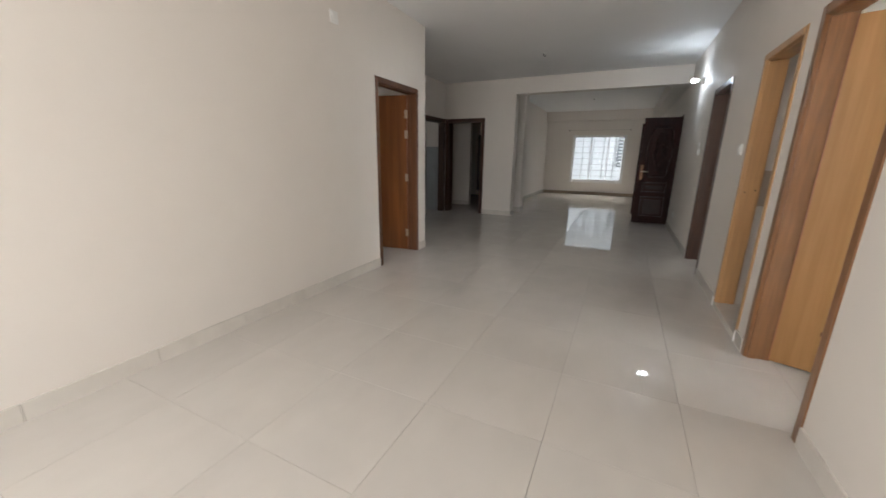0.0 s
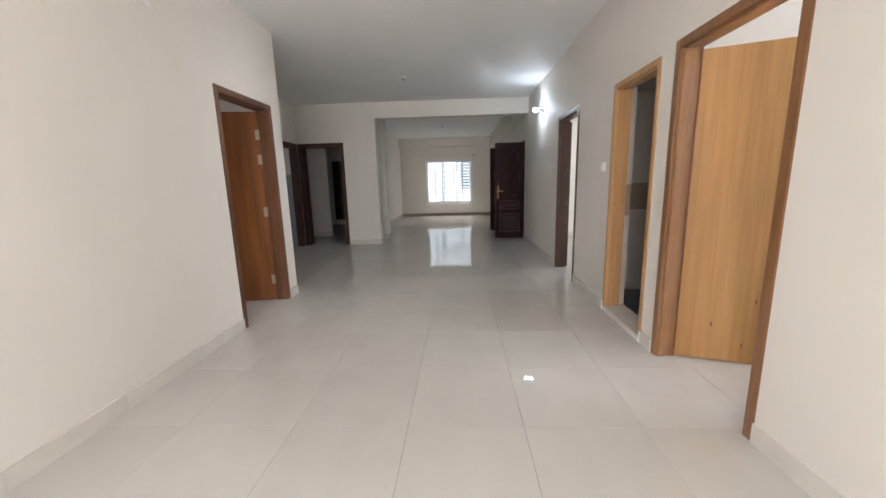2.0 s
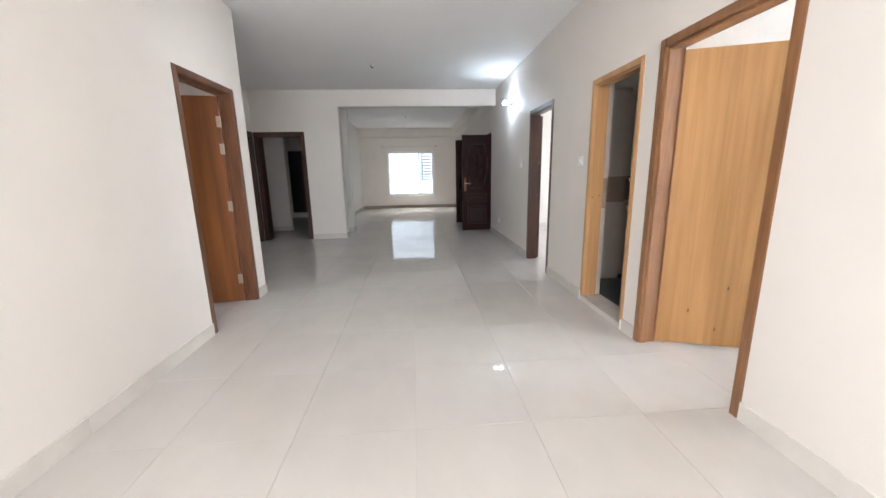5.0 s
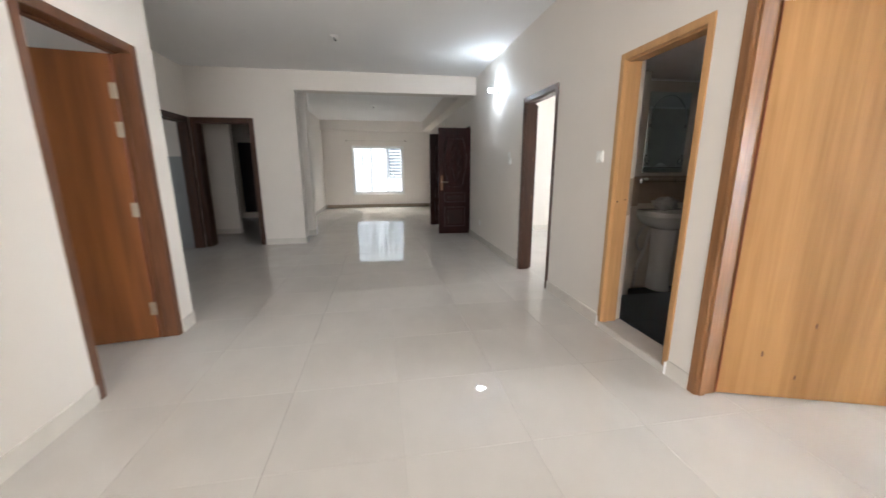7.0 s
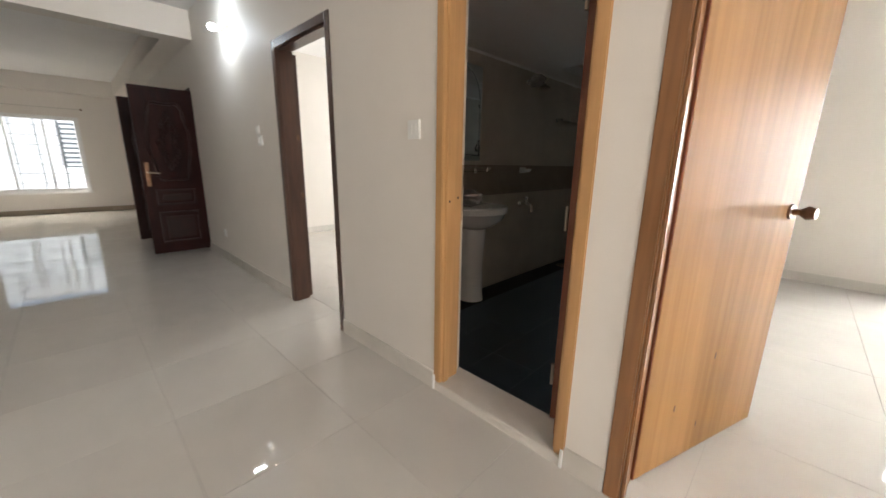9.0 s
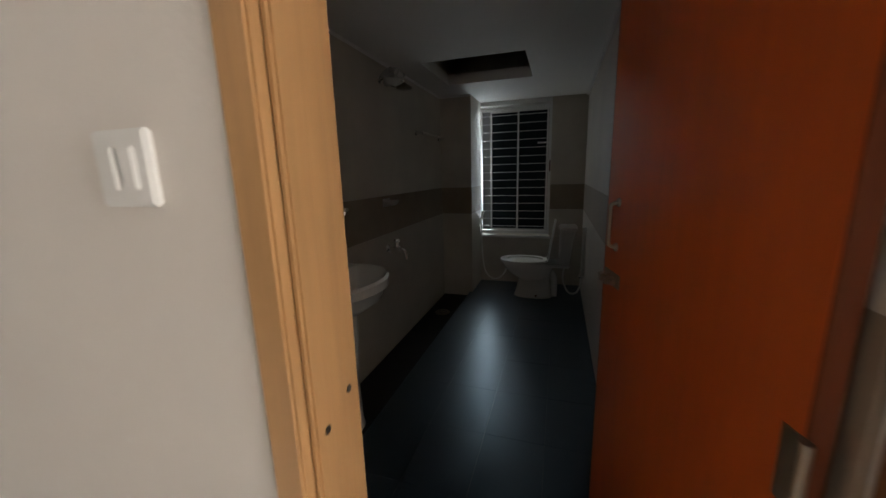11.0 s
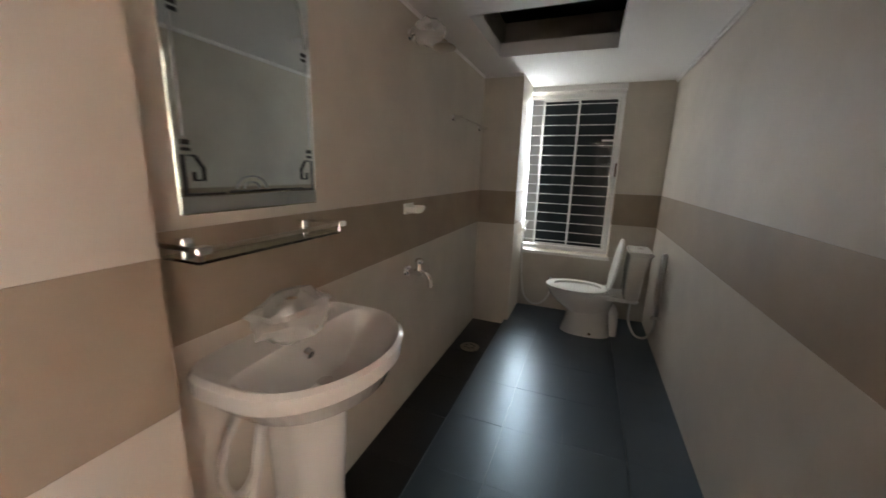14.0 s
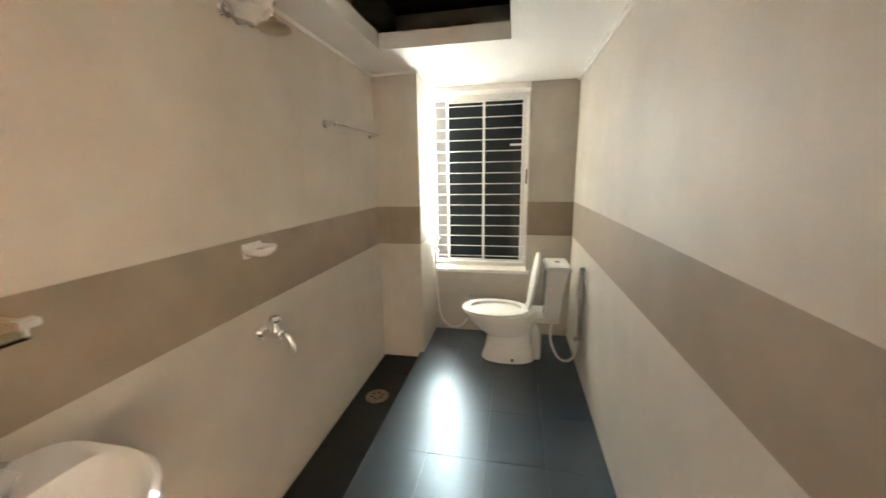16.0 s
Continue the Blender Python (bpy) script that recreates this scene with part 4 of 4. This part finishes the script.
for s in (-1, 1):
    part("seat_hinge", cylm((s * 0.08 - 0.02, 3.60, 0.41), (s * 0.08 + 0.02, 3.60, 0.41), 0.012, seg=12), WHITEP, to)
    part("bolt_cap", cylm((s * 0.128, 3.70, 0.03), (s * 0.14, 3.70, 0.03), 0.012, 0.008, 12), BRASS, to)

hs = thing("supply_hose", "white flexible supply hose behind the toilet", "hose", at=(0, 0, 0))
part("hose", tube([(4.53, 3.42, 0.38), (4.49, 3.43, 0.25), (4.44, 3.38, 0.14), (4.40, 3.31, 0.14), (4.38, 3.27, 0.22), (4.38, 3.262, 0.31)], 0.009, 8, 8), WHITEP, hs, smooth=True)
part("angle_valve", cylm((4.38, 3.228, 0.32), (4.38, 3.285, 0.32), 0.016, seg=12), CHROME, hs, smooth=True)
pp = thing("wall_pipe", "white plastic pipe on the tiled wall", "pipe", at=(0, 0, 0))
part("pipe", cylm((4.47, 3.246, 0.30), (4.47, 3.246, 0.80), 0.016, seg=12), WHITEP, pp, smooth=True)
part("clip", box(4.45, 3.228, 0.56, 4.49, 3.266, 0.58, 0.003), WHITEP, pp)
bs = thing("bidet_sprayer", "white hand sprayer hose hanging beside the window", "sprayer")
part("hose", tube([(5.03, 4.395, 0.80), (5.03, 4.39, 0.50), (5.04, 4.36, 0.18), (5.05, 4.28, 0.06), (5.06, 4.18, 0.06), (5.07, 4.10, 0.16), (5.08, 4.09, 0.33)], 0.009, 8, 8), WHITEP, bs, smooth=True)
part("spray_head", tube([(5.03, 4.395, 0.79), (5.03, 4.385, 0.86), (5.02, 4.36, 0.90)], 0.014, 10, 4), WHITEP, bs, smooth=True)
part("holder", box(5.00, 4.37, 0.80, 5.06, 4.4135, 0.825, 0.003), CHROME, bs)
part("angle_valve", cylm((5.10, 4.09, 0.34), (5.05, 4.09, 0.34), 0.016, seg=12), CHROME, bs, smooth=True)
dr = thing("floor_drain", "round steel floor drain in black tiles", "drain", at=(4.02, 4.60, -0.038))
part("rim", lathe([(0.075, 0.0), (0.078, 0.004), (0.07, 0.007)], seg=28), STEEL, dr, smooth=True)
for i in range(6):
    a = i * math.pi / 3
    part("slot", box(0.036 * math.cos(a) - 0.006, 0.036 * math.sin(a) - 0.012, 0.0072, 0.036 * math.cos(a) + 0.006, 0.036 * math.sin(a) + 0.012, 0.0082), INK, dr)

# ---- floors, tile by tile ----
P0X, P0Y, PT = -0.68, 3.29, 0.61
bm = bmesh.new()
bx(bm, -6.13, -2.63, -0.12, 1.131, 14.45, -0.012)
bx(bm, 1.131, -2.63, -0.12, 5.5, 4.44, -0.012)
bx(bm, 1.131, 4.767, -0.12, 5.5, 14.45, -0.012)
floor = structure("floor", bm, GROUT, "glossy cream porcelain tile floor", "floor")


def tile_mesh(name, sx, sy, z0, z1, material, ch=0.0007):
    v, f = [], []
    for z, i in ((z0, 0), (z1 - ch, 0), (z1, ch)):
        v += [(-sx / 2 + i, -sy / 2 + i, z), (sx / 2 - i, -sy / 2 + i, z), (sx / 2 - i, sy / 2 - i, z), (-sx / 2 + i, sy / 2 - i, z)]
    for r in (0, 4):
        f += [(r + k, r + (k + 1) % 4, r + 4 + (k + 1) % 4, r + 4 + k) for k in range(4)]
    f.append((8, 9, 10, 11))
    me = bpy.data.meshes.new(name)
    me.from_pydata(v, [], f)
    me.materials.append(material)
    return me


hall_tile = tile_mesh("tile", PT - 0.0014, PT - 0.0014, -0.011, 0.0, TILE)
rnd = random.Random(11)
rest = []
for i in range(-10, 11):
    for j in range(-11, 20):
        x, y = P0X + (i + 0.5) * PT, P0Y + (j + 0.5) * PT
        if not (-6.2 < x < 5.5 and -2.8 < y < 14.6):
            continue
        if x > 1.17 and 3.25 < y < 4.75:
            continue
        near = (-2.7 < x < 1.1) or (-3.8 < x < 1.1 and 4.3 < y < 8.2)
        if near:
            ob = new("tile", hall_tile)
            ob.location = (x, y, rnd.uniform(-0.00015, 0.00015))
            ob.rotation_euler = (rnd.gauss(0, 0.0002), rnd.gauss(0, 0.0002), 0)
            ob.parent = floor
        elif (x > 1.1 and y < 9.5) or x < -2.4:
            rest.append((x, y))
v, f = [], []
s = PT / 2 - 0.0009
for x, y in rest:
    k = len(v)
    z = rnd.uniform(-0.0003, 0.0003)
    y0, y1 = (4.80 if x > 1.17 and 4.4 < y < 4.9 else y - s), y + s
    v += [(x - s, y0, -0.011), (x + s, y0, -0.011), (x + s, y1, -0.011), (x - s, y1, -0.011), (x - s, y0, z), (x + s, y0, z), (x + s, y1, z), (x - s, y1, z)]
    f += [(k + 4, k + 5, k + 6, k + 7)] + [(k + a, k + (a + 1) % 4, k + 4 + (a + 1) % 4, k + 4 + a) for a in range(4)]
me = bpy.data.meshes.new("room_tiles")
me.from_pydata(v, [], f)
me.materials.append(TILE)
ob = new("room_tiles", me)
ob.parent = floor
tagged(ob, "glossy cream tiles of the side rooms", kind="stuff")

bath = structure("floor_bathroom", box(1.131, 3.173, -0.0115, 5.30, 4.44, -0.004), SHOWERFLOOR, "dark slate-coloured bathroom floor tiles", "floor")
bt = tile_mesh("tile", 0.3995, 0.3055, -0.0038, 0.008, BATHFLOOR, 0.0006)
for i in range(10):
    for j in range(4):
        ob = new("tile", bt)
        ob.location = (1.131 + 0.2 + 0.4 * i, 3.216 + 0.153 + 0.306 * j, rnd.uniform(-0.0004, 0.0004))
        ob.rotation_euler = (rnd.gauss(0, 0.0004), rnd.gauss(0, 0.0004), 0)
        ob.parent = bath

shower = structure("floor_shower", box(1.131, 4.4405, -0.12, 5.30, 4.7665, -0.051), SHOWERFLOOR, "sunken strip of black shower floor tiles", "floor")
st = tile_mesh("tile", 0.398, 0.323, -0.0505, -0.038, SHOWERFLOOR, 0.0015)
for i in range(9):
    ob = new("tile", st)
    ob.location = (1.131 + 0.2 + 0.4 * i, 4.602, 0)
    ob.parent = shower
part("curb", box(1.131, 4.4402, -0.0505, 4.6, 4.446, 0.0085), BATHFLOOR, shower, "dark polished edge of the step")
